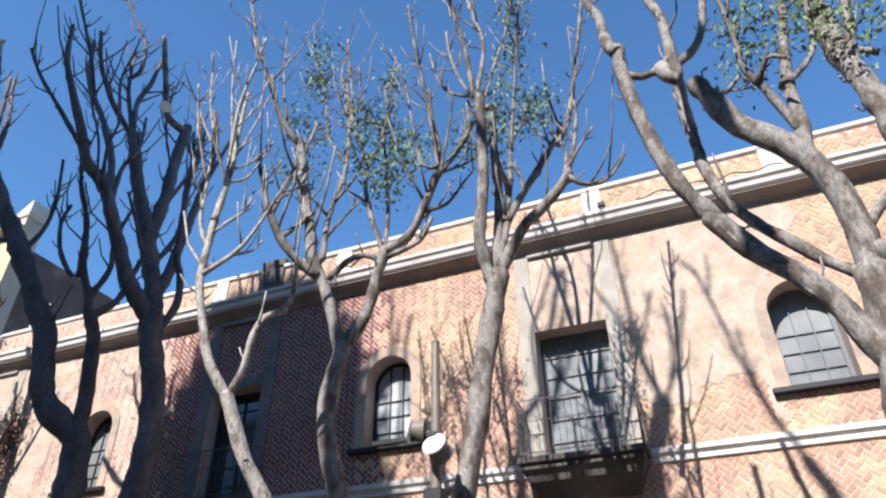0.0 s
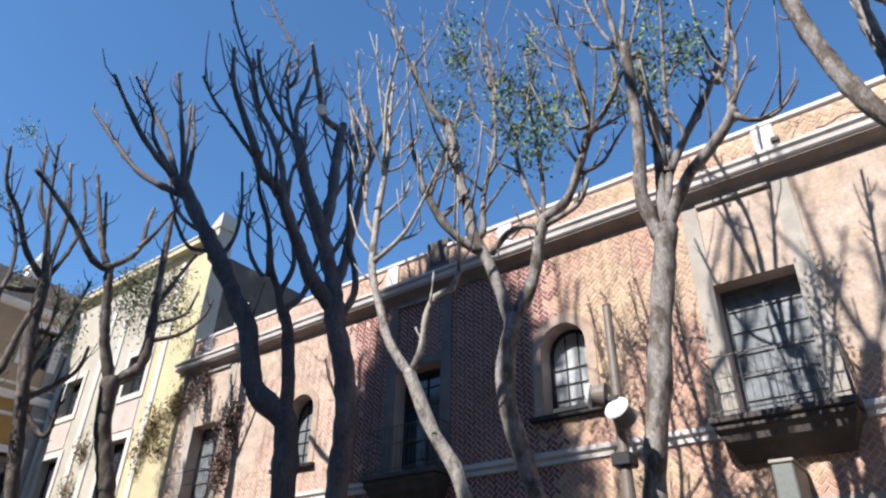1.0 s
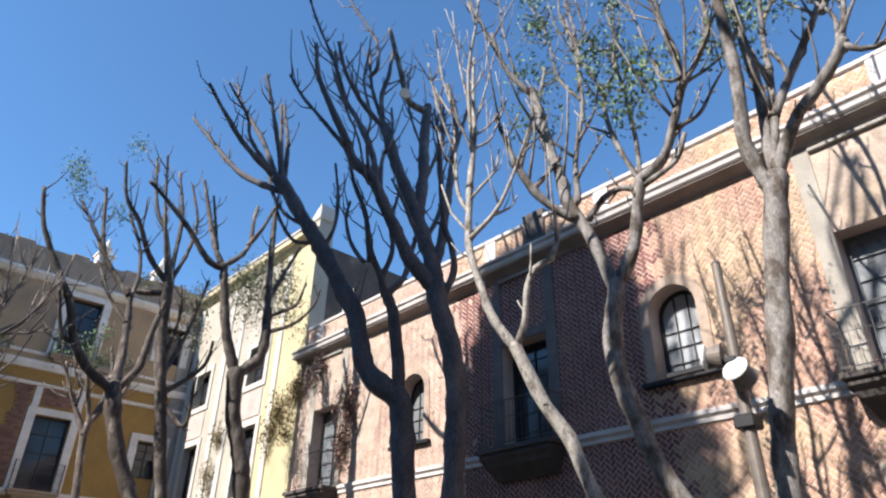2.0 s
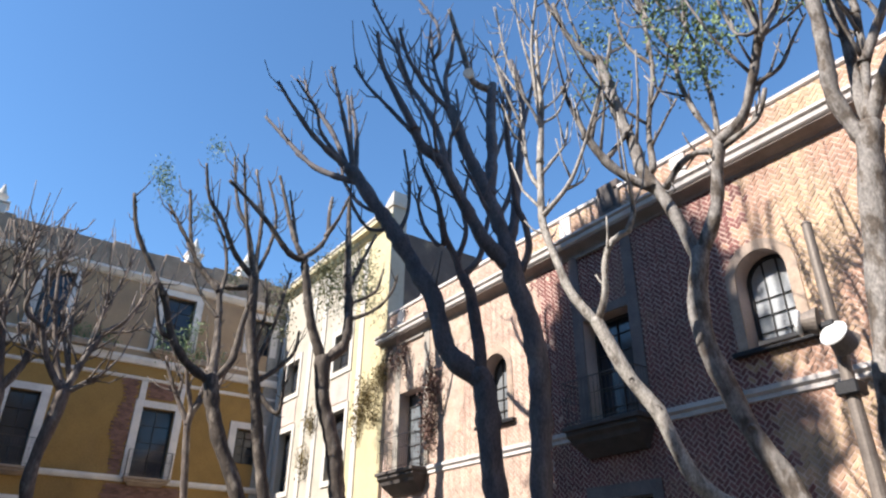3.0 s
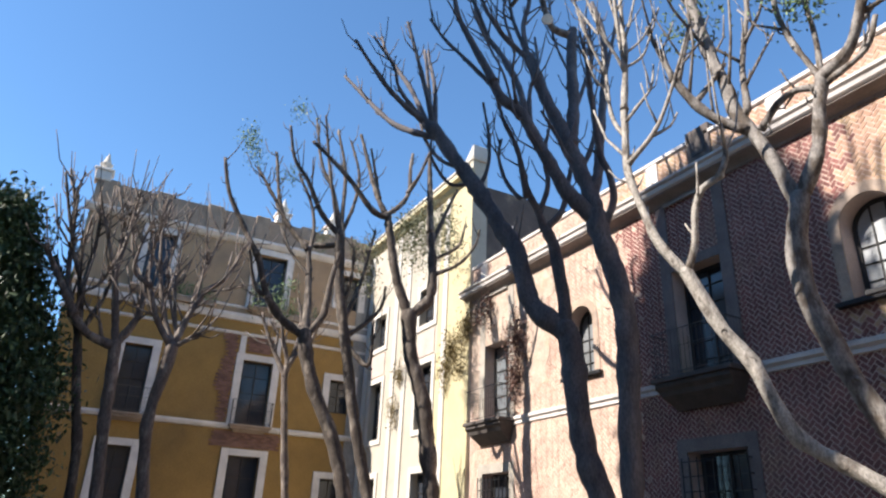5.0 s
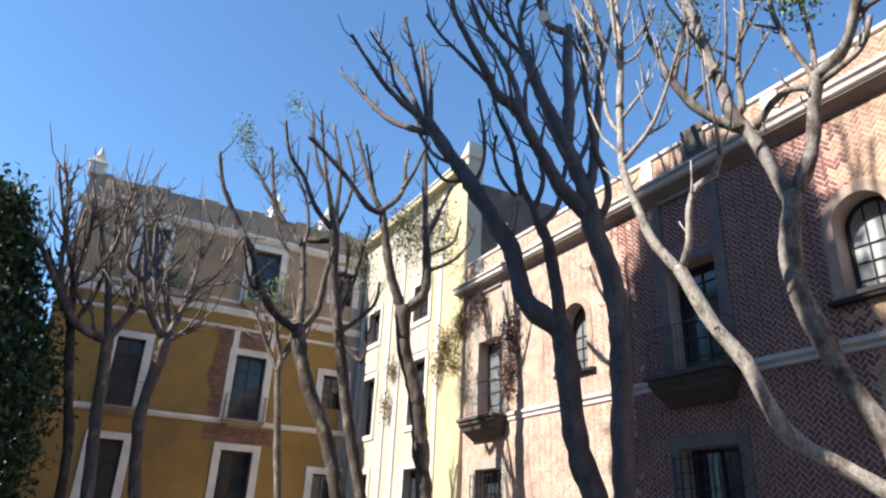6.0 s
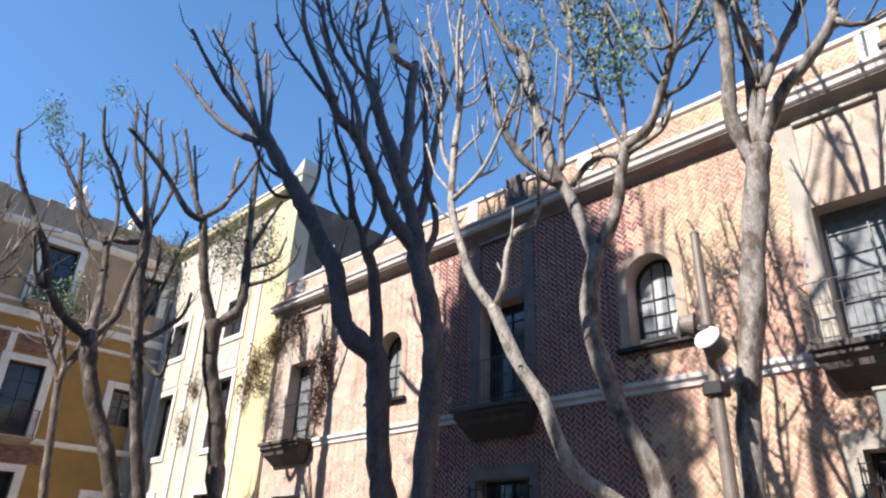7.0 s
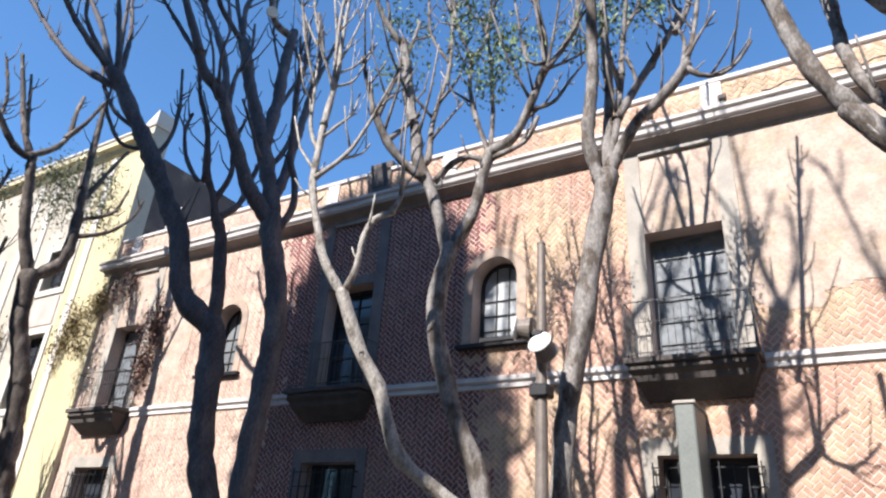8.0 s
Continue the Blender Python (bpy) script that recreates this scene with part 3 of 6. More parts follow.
def smooth(pts, step):
    """Points along a smooth curve through pts, about step apart."""
    pts = [Vector(p) for p in pts]
    ext = [pts[0] * 2 - pts[1]] + pts + [pts[-1] * 2 - pts[-2]]
    out = []
    for a, b, c, d in zip(ext, ext[1:], ext[2:], ext[3:]):
        n = max(2, int((c - b).length / step))
        for i in range(n):
            s = i / n
            out.append(0.5 * ((2 * b) + (c - a) * s + (2 * a - 5 * b + 4 * c - d) * s * s + (3 * b - a - 3 * c + d) * s ** 3))
    out.append(pts[-1])
    return out


def tube(bm, path, r0, r1, sides, knobs=0.12, dome=False, flare=False):
    """A tapering round limb along path, slightly knobbly, closed at its sawn end."""
    seed = Vector((tree_rnd.uniform(0, 50), tree_rnd.uniform(0, 50), 0))
    n = len(path)
    ref = Vector((0.31, 0.95, 0.05)).normalized()
    rings = []
    for i, p in enumerate(path):
        way = (path[min(i + 1, n - 1)] - path[max(i - 1, 0)]).normalized()
        side = way.cross(ref).normalized()
        other = way.cross(side)
        f = i / (n - 1)
        r = r0 + (r1 - r0) * f
        r *= 1 + knobs * noise.noise(seed + Vector((f * 9 * max(1, n / 14), 0, 0)))
        if flare:         # swells into the limb that bears it
            r *= 1 + 0.3 * math.exp(-(p - path[0]).length / (r0 * 2.2))
        ring = []
        for k in range(sides):
            a = 2 * math.pi * k / sides
            rr = r * (1 + knobs * noise.noise(seed + p * 3.0 + Vector((math.cos(a), math.sin(a), 0))))
            ring.append(bm.verts.new(p + (side * math.cos(a) + other * math.sin(a)) * rr))
        rings.append(ring)
    for a, b in zip(rings, rings[1:]):
        for k in range(sides):
            f = bm.faces.new((a[k], a[(k + 1) % sides], b[(k + 1) % sides], b[k]))
            f.smooth = True
    if dome:          # a forked end closes in a rounded crotch
        way = (path[-1] - path[-2]).normalized()
        for up, size in ((0.35, 0.86), (0.62, 0.55)):
            ring = [bm.verts.new(path[-1] + (v.co - path[-1]) * size + way * up * r1) for v in rings[-1]] if up == 0.35 else \
                   [bm.verts.new(path[-1] + (v.co - path[-1] - way * 0.35 * r1) * 0.62 + way * up * r1) for v in rings[-1]]
            for k in range(sides):
                bm.faces.new((rings[-1][k], rings[-1][(k + 1) % sides], ring[(k + 1) % sides], ring[k])).smooth = True
            rings.append(ring)
    bm.faces.new(rings[-1])
    bm.faces.new(rings[0][::-1])
    return bm


def limb(tree, kind, bark, r0, r1, *pts):
    step = 0.14 if kind == "trunk" else 0.09
    path = smooth(pts, step)
    thick = r0 > 0.06
    if kind == "trunk":       # the foot spreads a little
        bm = tube(bmesh.new(), path, r0, r1, 18, 0.2, True)
        for v in bm.verts:
            if v.co.z < 0.6:
                s = 1 + 0.35 * (1 - max(0, v.co.z) / 0.6) ** 2
                v.co.x, v.co.y = v.co.x * s, v.co.y * s
    else:
        bm = tube(bmesh.new(), path, r0, r1, 12 if thick else 7, 0.22 if thick else 0.24, kind == "limb", kind != "limb")
    bmesh.ops.recalc_face_normals(bm, faces=bm.faces)
    TREE_LIMBS.append((path, r0, r1))
    return part({"shoot": "branch"}.get(kind, kind), bm, bark, tree)


def spurs(tree, bark, each=1.5, long=1.0):
    """Short stubs and thin twigs left along the thinner limbs."""
    bm = bmesh.new()
    for path, r0, r1 in TREE_LIMBS[1:]:
        length = sum((b - a).length for a, b in zip(path, path[1:]))
        for _ in range(int(length * each * (1.0 if r1 < 0.05 else 0.5)) + 1):
            i = tree_rnd.randrange(len(path) // 3, len(path) - 1)
            way = (path[i + 1] - path[i - 1]).normalized()
            out = Vector((tree_rnd.gauss(0, 1), tree_rnd.gauss(0, 1), tree_rnd.gauss(0.3, 0.6)))
            out = (out - way * out.dot(way)).normalized()
            r = r0 + (r1 - r0) * i / len(path)
            size = long * tree_rnd.choice((0.07, 0.10, 0.15, 0.25, 0.5))
            go = (out + way * tree_rnd.uniform(0.5, 1.4) + Vector((0, 0, 0.3))).normalized()
            a = path[i]
            b = a + go * (r + size * 0.5)
            c = b + (go + Vector((0, 0, 0.7)) + out * tree_rnd.uniform(-0.4, 0.2)).normalized() * size * 0.6
            q = min(r * 0.5, 0.012 + 0.008 * size)
            tube(bm, [a, (a + b) / 2, b, c], q * 1.2, q * 0.6, 5, 0.1)
    tagged(part("twig_growth", bm, bark, tree), kind="stuff")


def scar(tree, bark, *at):
    """A healed pruning scar: a low ring of bark round a sunken core, on the limb nearest to the spot."""
    spot, r = Vector(at[:3]), at[3] * 0.6
    foot = tree.matrix_world.translation
    eye = Vector((0, 0, EYE)) - foot
    p, thick = min(((p, r0 + (r1 - r0) * i / len(path)) for path, r0, r1 in TREE_LIMBS for i, p in enumerate(path)),
                   key=lambda c: (c[0] - eye).angle(spot - eye))
    toward = (eye - p).normalized()
    r = min(r, thick * 0.55)
    m = Matrix.Translation(p + toward * thick * 0.92) @ toward.to_track_quat("Z", "Y").to_matrix().to_4x4()
    bm = bmesh.new()
    ring = [[bm.verts.new(m @ Vector(((r + q * 0.3 * r) * math.cos(a), (r + q * 0.3 * r) * math.sin(a) * 1.25, h * r))) for q, h in ((1.6, -0.8), (0.7, 0.12), (-0.4, 0.14), (-1.6, -0.35))]
            for a in (2 * math.pi * k / 14 for k in range(14))]
    for a, b in zip(ring, ring[1:] + ring[:1]):
        for i in range(3):
            bm.faces.new((a[i], a[i + 1], b[i + 1], b[i])).smooth = True
    part("scar", bm, bark, tree, "healed pruning scar")


def sawn_end(tree, *at):
    """The pale disc of a fresh slanting cut."""
    x, y, z, r = at
    n = Vector((0, 0, EYE)) - (tree.matrix_world.translation + Vector((x, y, z)))
    n = (n.normalized() + Vector((0.1, 0, 0.55))).normalized()
    bm = bmesh.new()
    bmesh.ops.create_cone(bm, segments=14, radius1=r, radius2=r * 0.96, depth=0.05, cap_ends=True,
                          matrix=Matrix.Translation(Vector((x, y, z)) + n * r * 0.95) @ n.to_track_quat("Z", "Y").to_matrix().to_4x4())
    part("sawn_end", bm, CUTWOOD, tree, "pale fresh saw cut")


def leaf_cloud(bm, centre, radius, count, size, rnd, flat=1.0):
    for _ in range(count):
        v = Vector((rnd.gauss(0, 1), rnd.gauss(0, 1), rnd.gauss(0, 1) * flat))
        p = centre + v * radius * 0.45
        m = Euler((rnd.uniform(0, 6.3), rnd.uniform(0, 6.3), rnd.uniform(0, 6.3))).to_matrix()
        s = size * rnd.uniform(0.6, 1.3)
        q = [bm.verts.new(p + m @ Vector(c) * s) for c in ((-0.5, 0, 0), (0, -0.2, 0.06), (0.5, 0, 0), (0, 0.2, 0.06))]
        bm.faces.new((q[0], q[1], q[2]))
        bm.faces.new((q[0], q[2], q[3]))


def leaves(tree, mat, radius, many, *spots):
    """Loose sprays of small leaves with a thin stem to each."""
    bm = bmesh.new()
    for s in spots:
        s = Vector(s)
        leaf_cloud(bm, s, radius, many, 0.085 if mat == LEAF else 0.105, tree_rnd, 1.3)
    tagged(part("foliage", bm, mat, tree), kind="stuff")


t = street_tree(-8.90, 8.38, "pollarded street tree with dark shaded bark and clustered upright shoots")
limb(t, "trunk", SHADEBARK, 0.220, 0.221, (0.00, 0.00, 0.00), (-0.25, -0.32, 2.10), (-0.44, -0.55, 3.00), (-0.51, -0.64, 3.96), (-0.55, -0.69, 5.00), (-0.63, -0.78, 5.27))
limb(t, "limb", SHADEBARK, 0.205, 0.146, (-0.59, -0.73, 5.12), (-1.08, -1.20, 5.81), (-1.34, -1.36, 6.93), (-1.66, -1.63, 7.67), (-2.06, -1.97, 8.62), (-2.47, -2.34, 9.48), (-2.75, -2.58, 10.10), (-2.93, -2.76, 10.38))
limb(t, "shoot", SHADEBARK, 0.081, 0.041, (-2.67, -2.52, 9.93), (-3.29, -2.98, 10.30), (-3.83, -3.36, 10.78), (-4.49, -3.76, 11.69), (-5.16, -4.17, 12.65))
limb(t, "shoot", SHADEBARK, 0.077, 0.036, (-2.93, -2.76, 10.38), (-3.13, -3.55, 11.01), (-3.19, -4.16, 11.68), (-3.20, -4.61, 12.22))
limb(t, "shoot", SHADEBARK, 0.072, 0.035, (-2.93, -2.76, 10.38), (-3.38, -3.03, 11.54), (-4.02, -3.45, 12.82), (-4.29, -3.58, 13.59))
limb(t, "shoot", SHADEBARK, 0.067, 0.038, (-2.93, -2.76, 10.38), (-2.84, -2.69, 10.47), (-2.91, -3.00, 11.74), (-3.02, -3.40, 13.18))
limb(t, "shoot", SHADEBARK, 0.056, 0.033, (-2.84, -2.69, 10.47), (-3.23, -2.72, 12.24), (-3.37, -2.73, 12.85))
limb(t, "shoot", SHADEBARK, 0.066, 0.035, (-2.78, -2.62, 10.15), (-3.19, -2.48, 11.64), (-3.64, -2.48, 12.90), (-3.75, -2.45, 13.25))
limb(t, "shoot", SHADEBARK, 0.057, 0.026, (-2.95, -2.83, 10.44), (-3.04, -3.46, 11.15), (-2.96, -3.68, 11.65), (-2.98, -4.25, 12.32))
limb(t, "shoot", SHADEBARK, 0.049, 0.037, (-2.25, -2.14, 9.01), (-2.71, -2.49, 9.41), (-3.11, -2.69, 10.07), (-3.37, -2.75, 10.74))
limb(t, "shoot", SHADEBARK, 0.048, 0.024, (-2.10, -2.00, 8.69), (-2.22, -2.19, 8.60), (-2.32, -2.45, 8.62), (-2.36, -2.69, 8.88), (-2.36, -2.88, 9.17), (-2.25, -2.96, 9.52))
limb(t, "shoot", SHADEBARK, 0.048, 0.031, (-1.99, -1.91, 8.44), (-1.94, -1.70, 9.06), (-2.04, -1.61, 9.88), (-2.30, -1.63, 11.02))
limb(t, "limb", SHADEBARK, 0.132, 0.104, (-0.60, -0.75, 5.22), (-0.56, -0.85, 6.08), (-0.59, -1.01, 6.86), (-0.65, -1.16, 7.24))
limb(t, "branch", SHADEBARK, 0.078, 0.031, (-0.65, -1.16, 7.19), (-0.62, -1.39, 7.63), (-0.61, -1.59, 7.94), (-0.48, -1.96, 8.78), (-0.45, -2.32, 9.30))
limb(t, "branch", SHADEBARK, 0.069, 0.038, (-0.65, -1.16, 7.19), (-0.52, -0.84, 7.62), (-0.57, -0.64, 8.21), (-0.62, -0.46, 8.82), (-0.72, -0.25, 9.64))
limb(t, "branch", SHADEBARK, 0.052, 0.028, (-0.61, -1.54, 7.86), (-0.65, -1.74, 7.73), (-0.94, -1.91, 8.25), (-1.11, -1.95, 8.85), (-1.15, -1.86, 9.31))
limb(t, "branch", SHADEBARK, 0.061, 0.022, (-0.63, -1.61, 7.81), (-0.48, -1.91, 8.67), (-0.52, -2.20, 9.24), (-0.50, -2.43, 9.82), (-0.48, -2.73, 10.52))
limb(t, "branch", SHADEBARK, 0.057, 0.033, (-0.63, -1.31, 7.47), (-0.58, -1.11, 8.20), (-0.73, -1.08, 8.94), (-0.76, -0.90, 9.72))
spurs(t, SHADEBARK, 3.4, 1.4)
t = street_tree(-8.10, 7.60, "pollarded tree with shade-darkened bark, a sawn-off limb and upright branches")
limb(t, "trunk", SHADEBARK, 0.160, 0.199, (0.00, 0.00, 0.00), (0.03, 0.03, 2.07), (0.05, 0.06, 3.31), (0.09, 0.10, 4.69), (0.04, 0.04, 5.68), (-0.10, -0.11, 6.43), (-0.18, -0.20, 7.05))
limb(t, "limb", SHADEBARK, 0.156, 0.087, (-0.18, -0.20, 6.94), (-0.39, -0.60, 7.43), (-0.49, -0.83, 7.87), (-0.62, -1.18, 8.56), (-0.72, -1.43, 9.09), (-0.90, -1.77, 9.45), (-0.96, -1.97, 9.88))
limb(t, "branch", SHADEBARK, 0.086, 0.037, (-0.93, -1.93, 9.77), (-1.12, -2.31, 10.67), (-1.25, -2.59, 11.35), (-1.26, -2.76, 12.18))
limb(t, "branch", SHADEBARK, 0.052, 0.029, (-0.92, -1.82, 9.57), (-1.45, -2.24, 10.50), (-1.94, -2.54, 11.31), (-2.29, -2.73, 12.02))
limb(t, "branch", SHADEBARK, 0.072, 0.042, (-0.69, -1.36, 8.94), (-0.92, -1.33, 9.84), (-1.41, -1.45, 10.97), (-1.95, -1.64, 12.05), (-2.41, -1.63, 13.59))
limb(t, "branch", SHADEBARK, 0.050, 0.029, (-0.65, -1.25, 8.70), (-0.88, -1.11, 9.77), (-0.99, -0.82, 10.67), (-1.26, -0.68, 11.67))
limb(t, "branch", SHADEBARK, 0.042, 0.021, (-0.75, -1.49, 9.15), (-0.49, -1.78, 9.65), (-0.22, -1.91, 10.07))
limb(t, "limb", SHADEBARK, 0.156, 0.113, (-0.16, -0.18, 7.05), (-0.40, -0.30, 8.00), (-0.58, -0.41, 8.67), (-0.71, -0.49, 9.11), (-0.95, -0.65, 9.86), (-1.26, -0.83, 11.07))
limb(t, "branch", SHADEBARK, 0.061, 0.039, (-1.24, -0.82, 10.96), (-1.32, -1.01, 11.17), (-1.48, -1.42, 11.64), (-1.58, -1.80, 12.31), (-1.57, -2.05, 12.98))
limb(t, "branch", SHADEBARK, 0.061, 0.042, (-1.26, -0.87, 11.02), (-1.46, -0.84, 12.05), (-1.47, -0.68, 12.79), (-1.55, -0.53, 13.78))
limb(t, "branch", SHADEBARK, 0.052, 0.032, (-1.28, -0.87, 11.11), (-1.88, -0.86, 12.69), (-2.27, -0.72, 14.13))
limb(t, "limb", SHADEBARK, 0.129, 0.112, (-0.54, -0.39, 8.60), (-0.63, -0.21, 9.70), (-0.80, -0.07, 11.01), (-0.88, 0.07, 11.92))
# this branch keeps the lighter bark, so that it looks sunlit
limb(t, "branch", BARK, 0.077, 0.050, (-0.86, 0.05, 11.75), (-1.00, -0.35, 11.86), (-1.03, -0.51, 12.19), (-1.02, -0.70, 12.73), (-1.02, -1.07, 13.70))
limb(t, "branch", SHADEBARK, 0.101, 0.063, (-0.25, -0.22, 7.39), (-0.27, 0.00, 8.03), (-0.40, 0.24, 9.07), (-0.54, 0.55, 10.37), (-0.77, 0.85, 12.01), (-1.12, 0.89, 13.29))
limb(t, "branch", SHADEBARK, 0.046, 0.026, (-0.54, 0.55, 10.37), (-0.46, 0.48, 10.43), (-0.45, 0.74, 11.41), (-0.46, 0.98, 12.48), (-0.59, 1.10, 13.65))
limb(t, "branch", SHADEBARK, 0.079, 0.025, (-0.12, -0.13, 6.71), (0.14, -0.04, 7.25), (0.19, -0.16, 7.76), (0.16, -0.31, 8.08), (0.25, -0.48, 8.82), (0.37, -0.67, 9.68), (0.44, -0.89, 10.45))
limb(t, "branch", SHADEBARK, 0.050, 0.032, (-0.40, -0.30, 8.00), (-0.45, 0.14, 9.06), (-0.81, 0.37, 10.46), (-0.95, 0.62, 11.41), (-1.40, 0.83, 13.14))
limb(t, "branch", SHADEBARK, 0.059, 0.025, (-0.43, -0.34, 8.13), (-0.49, -0.55, 8.33), (-0.49, -0.77, 8.69), (-0.52, -1.11, 9.16))
limb(t, "branch", SHADEBARK, 0.040, 0.025, (-0.61, -0.26, 9.40), (-0.58, 0.02, 10.18), (-0.63, 0.34, 11.22), (-0.84, 0.49, 12.38))
limb(t, "branch", SHADEBARK, 0.040, 0.028, (-1.76, -1.57, 11.66), (-1.83, -1.85, 12.45), (-1.95, -2.11, 13.10), (-2.09, -2.40, 13.83), (-2.18, -2.62, 14.47))
limb(t, "branch", SHADEBARK, 0.044, 0.032, (-1.99, -0.82, 13.08), (-1.74, -0.83, 13.16), (-1.85, -0.83, 14.06), (-2.15, -1.06, 14.85), (-2.41, -1.26, 15.47), (-2.67, -1.45, 16.26))
limb(t, "branch", SHADEBARK, 0.035, 0.025, (-1.38, -1.16, 11.34), (-1.72, -1.19, 12.51), (-1.82, -1.02, 13.68))
limb(t, "branch", SHADEBARK, 0.027, 0.016, (-0.70, -1.39, 8.99), (-0.61, -1.64, 8.91), (-0.58, -1.92, 9.70), (-0.63, -2.26, 10.35), (-0.66, -2.64, 11.13))
limb(t, "branch", SHADEBARK, 0.031, 0.020, (-0.73, -0.13, 10.41), (-1.07, -0.29, 11.61), (-1.24, -0.25, 12.56), (-1.35, -0.22, 13.16))
limb(t, "branch", SHADEBARK, 0.037, 0.020, (-0.46, 0.48, 10.42), (-0.55, 0.38, 10.41), (-0.91, 0.34, 11.44), (-1.23, 0.23, 12.13))
spurs(t, SHADEBARK, 4.0, 2.0)
sawn_end(t, -1.02, -0.52, 11.98, 0.125)
t = street_tree(-2.48, 6.95, "leaning pollarded tree with pale sunlit bark and a pruning scar")
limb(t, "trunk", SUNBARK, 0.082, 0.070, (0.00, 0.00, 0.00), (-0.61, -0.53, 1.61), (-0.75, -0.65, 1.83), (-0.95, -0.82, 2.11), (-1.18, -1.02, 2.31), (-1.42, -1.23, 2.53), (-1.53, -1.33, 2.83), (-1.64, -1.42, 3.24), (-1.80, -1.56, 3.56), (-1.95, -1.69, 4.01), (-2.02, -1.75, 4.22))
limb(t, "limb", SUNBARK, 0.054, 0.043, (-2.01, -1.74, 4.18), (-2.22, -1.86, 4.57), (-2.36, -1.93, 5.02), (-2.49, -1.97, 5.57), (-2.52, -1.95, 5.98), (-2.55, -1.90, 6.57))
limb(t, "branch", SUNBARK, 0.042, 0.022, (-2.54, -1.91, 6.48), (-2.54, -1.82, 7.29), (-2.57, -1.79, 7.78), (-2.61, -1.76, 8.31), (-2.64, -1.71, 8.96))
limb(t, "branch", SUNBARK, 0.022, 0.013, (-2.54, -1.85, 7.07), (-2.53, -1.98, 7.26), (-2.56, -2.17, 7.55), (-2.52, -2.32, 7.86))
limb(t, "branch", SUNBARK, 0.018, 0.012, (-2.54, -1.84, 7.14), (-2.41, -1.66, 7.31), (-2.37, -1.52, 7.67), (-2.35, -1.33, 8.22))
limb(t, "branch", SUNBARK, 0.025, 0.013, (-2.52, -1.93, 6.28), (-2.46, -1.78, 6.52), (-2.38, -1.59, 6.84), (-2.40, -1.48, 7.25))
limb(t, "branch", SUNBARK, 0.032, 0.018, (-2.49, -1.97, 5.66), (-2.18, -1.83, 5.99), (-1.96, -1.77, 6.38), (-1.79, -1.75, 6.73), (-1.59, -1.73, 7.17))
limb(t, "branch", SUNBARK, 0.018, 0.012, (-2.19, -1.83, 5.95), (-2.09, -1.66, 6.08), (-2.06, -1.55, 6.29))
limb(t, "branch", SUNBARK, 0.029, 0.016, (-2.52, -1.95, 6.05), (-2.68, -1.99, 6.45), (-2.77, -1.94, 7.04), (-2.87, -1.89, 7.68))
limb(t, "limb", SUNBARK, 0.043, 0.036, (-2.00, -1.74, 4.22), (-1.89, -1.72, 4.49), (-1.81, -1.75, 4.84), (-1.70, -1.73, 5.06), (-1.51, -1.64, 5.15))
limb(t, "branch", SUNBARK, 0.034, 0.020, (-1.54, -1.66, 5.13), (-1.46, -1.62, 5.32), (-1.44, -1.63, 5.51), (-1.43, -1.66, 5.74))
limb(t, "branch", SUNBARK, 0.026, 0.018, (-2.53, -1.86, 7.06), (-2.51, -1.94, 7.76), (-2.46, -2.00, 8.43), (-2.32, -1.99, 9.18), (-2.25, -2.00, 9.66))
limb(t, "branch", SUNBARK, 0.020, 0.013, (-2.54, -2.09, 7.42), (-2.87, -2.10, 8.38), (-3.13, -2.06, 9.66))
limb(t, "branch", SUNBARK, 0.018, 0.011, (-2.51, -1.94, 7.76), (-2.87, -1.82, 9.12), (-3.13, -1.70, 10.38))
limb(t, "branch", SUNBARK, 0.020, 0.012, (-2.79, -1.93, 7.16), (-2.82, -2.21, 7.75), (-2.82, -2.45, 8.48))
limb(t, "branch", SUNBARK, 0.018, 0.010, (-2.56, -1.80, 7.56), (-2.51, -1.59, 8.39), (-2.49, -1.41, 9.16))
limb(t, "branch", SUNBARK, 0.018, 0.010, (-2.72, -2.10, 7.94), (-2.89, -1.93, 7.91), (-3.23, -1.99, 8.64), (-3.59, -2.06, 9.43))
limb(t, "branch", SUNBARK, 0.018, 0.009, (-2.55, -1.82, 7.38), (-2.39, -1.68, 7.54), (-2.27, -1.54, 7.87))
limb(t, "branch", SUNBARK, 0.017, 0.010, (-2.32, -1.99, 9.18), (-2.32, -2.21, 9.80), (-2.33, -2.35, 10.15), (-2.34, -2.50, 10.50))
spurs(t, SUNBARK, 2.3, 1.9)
scar(t, BARK, -1.02, -2.26, 2.98, 0.058)
scar(t, BARK, -1.30, -2.26, 3.30, 0.035)
scar(t, BARK, -0.41, -2.26, 2.18, 0.047)
scar(t, BARK, -1.37, -2.26, 3.32, 0.038)
scar(t, BARK, -0.80, -2.26, 2.61, 0.041)
scar(t, BARK, -1.58, -2.26, 3.72, 0.026)
t = street_tree(-3.05, 6.91, "forked pollarded tree with pale grey bark and a few green leaves")
limb(t, "trunk", BARK, 0.123, 0.104, (0.00, 0.00, 0.00), (-0.25, -0.15, 1.60), (-0.36, -0.22, 2.02), (-0.48, -0.29, 2.57), (-0.69, -0.42, 3.10), (-0.82, -0.50, 3.60), (-0.92, -0.56, 4.06), (-0.93, -0.57, 4.56), (-0.84, -0.51, 5.18))
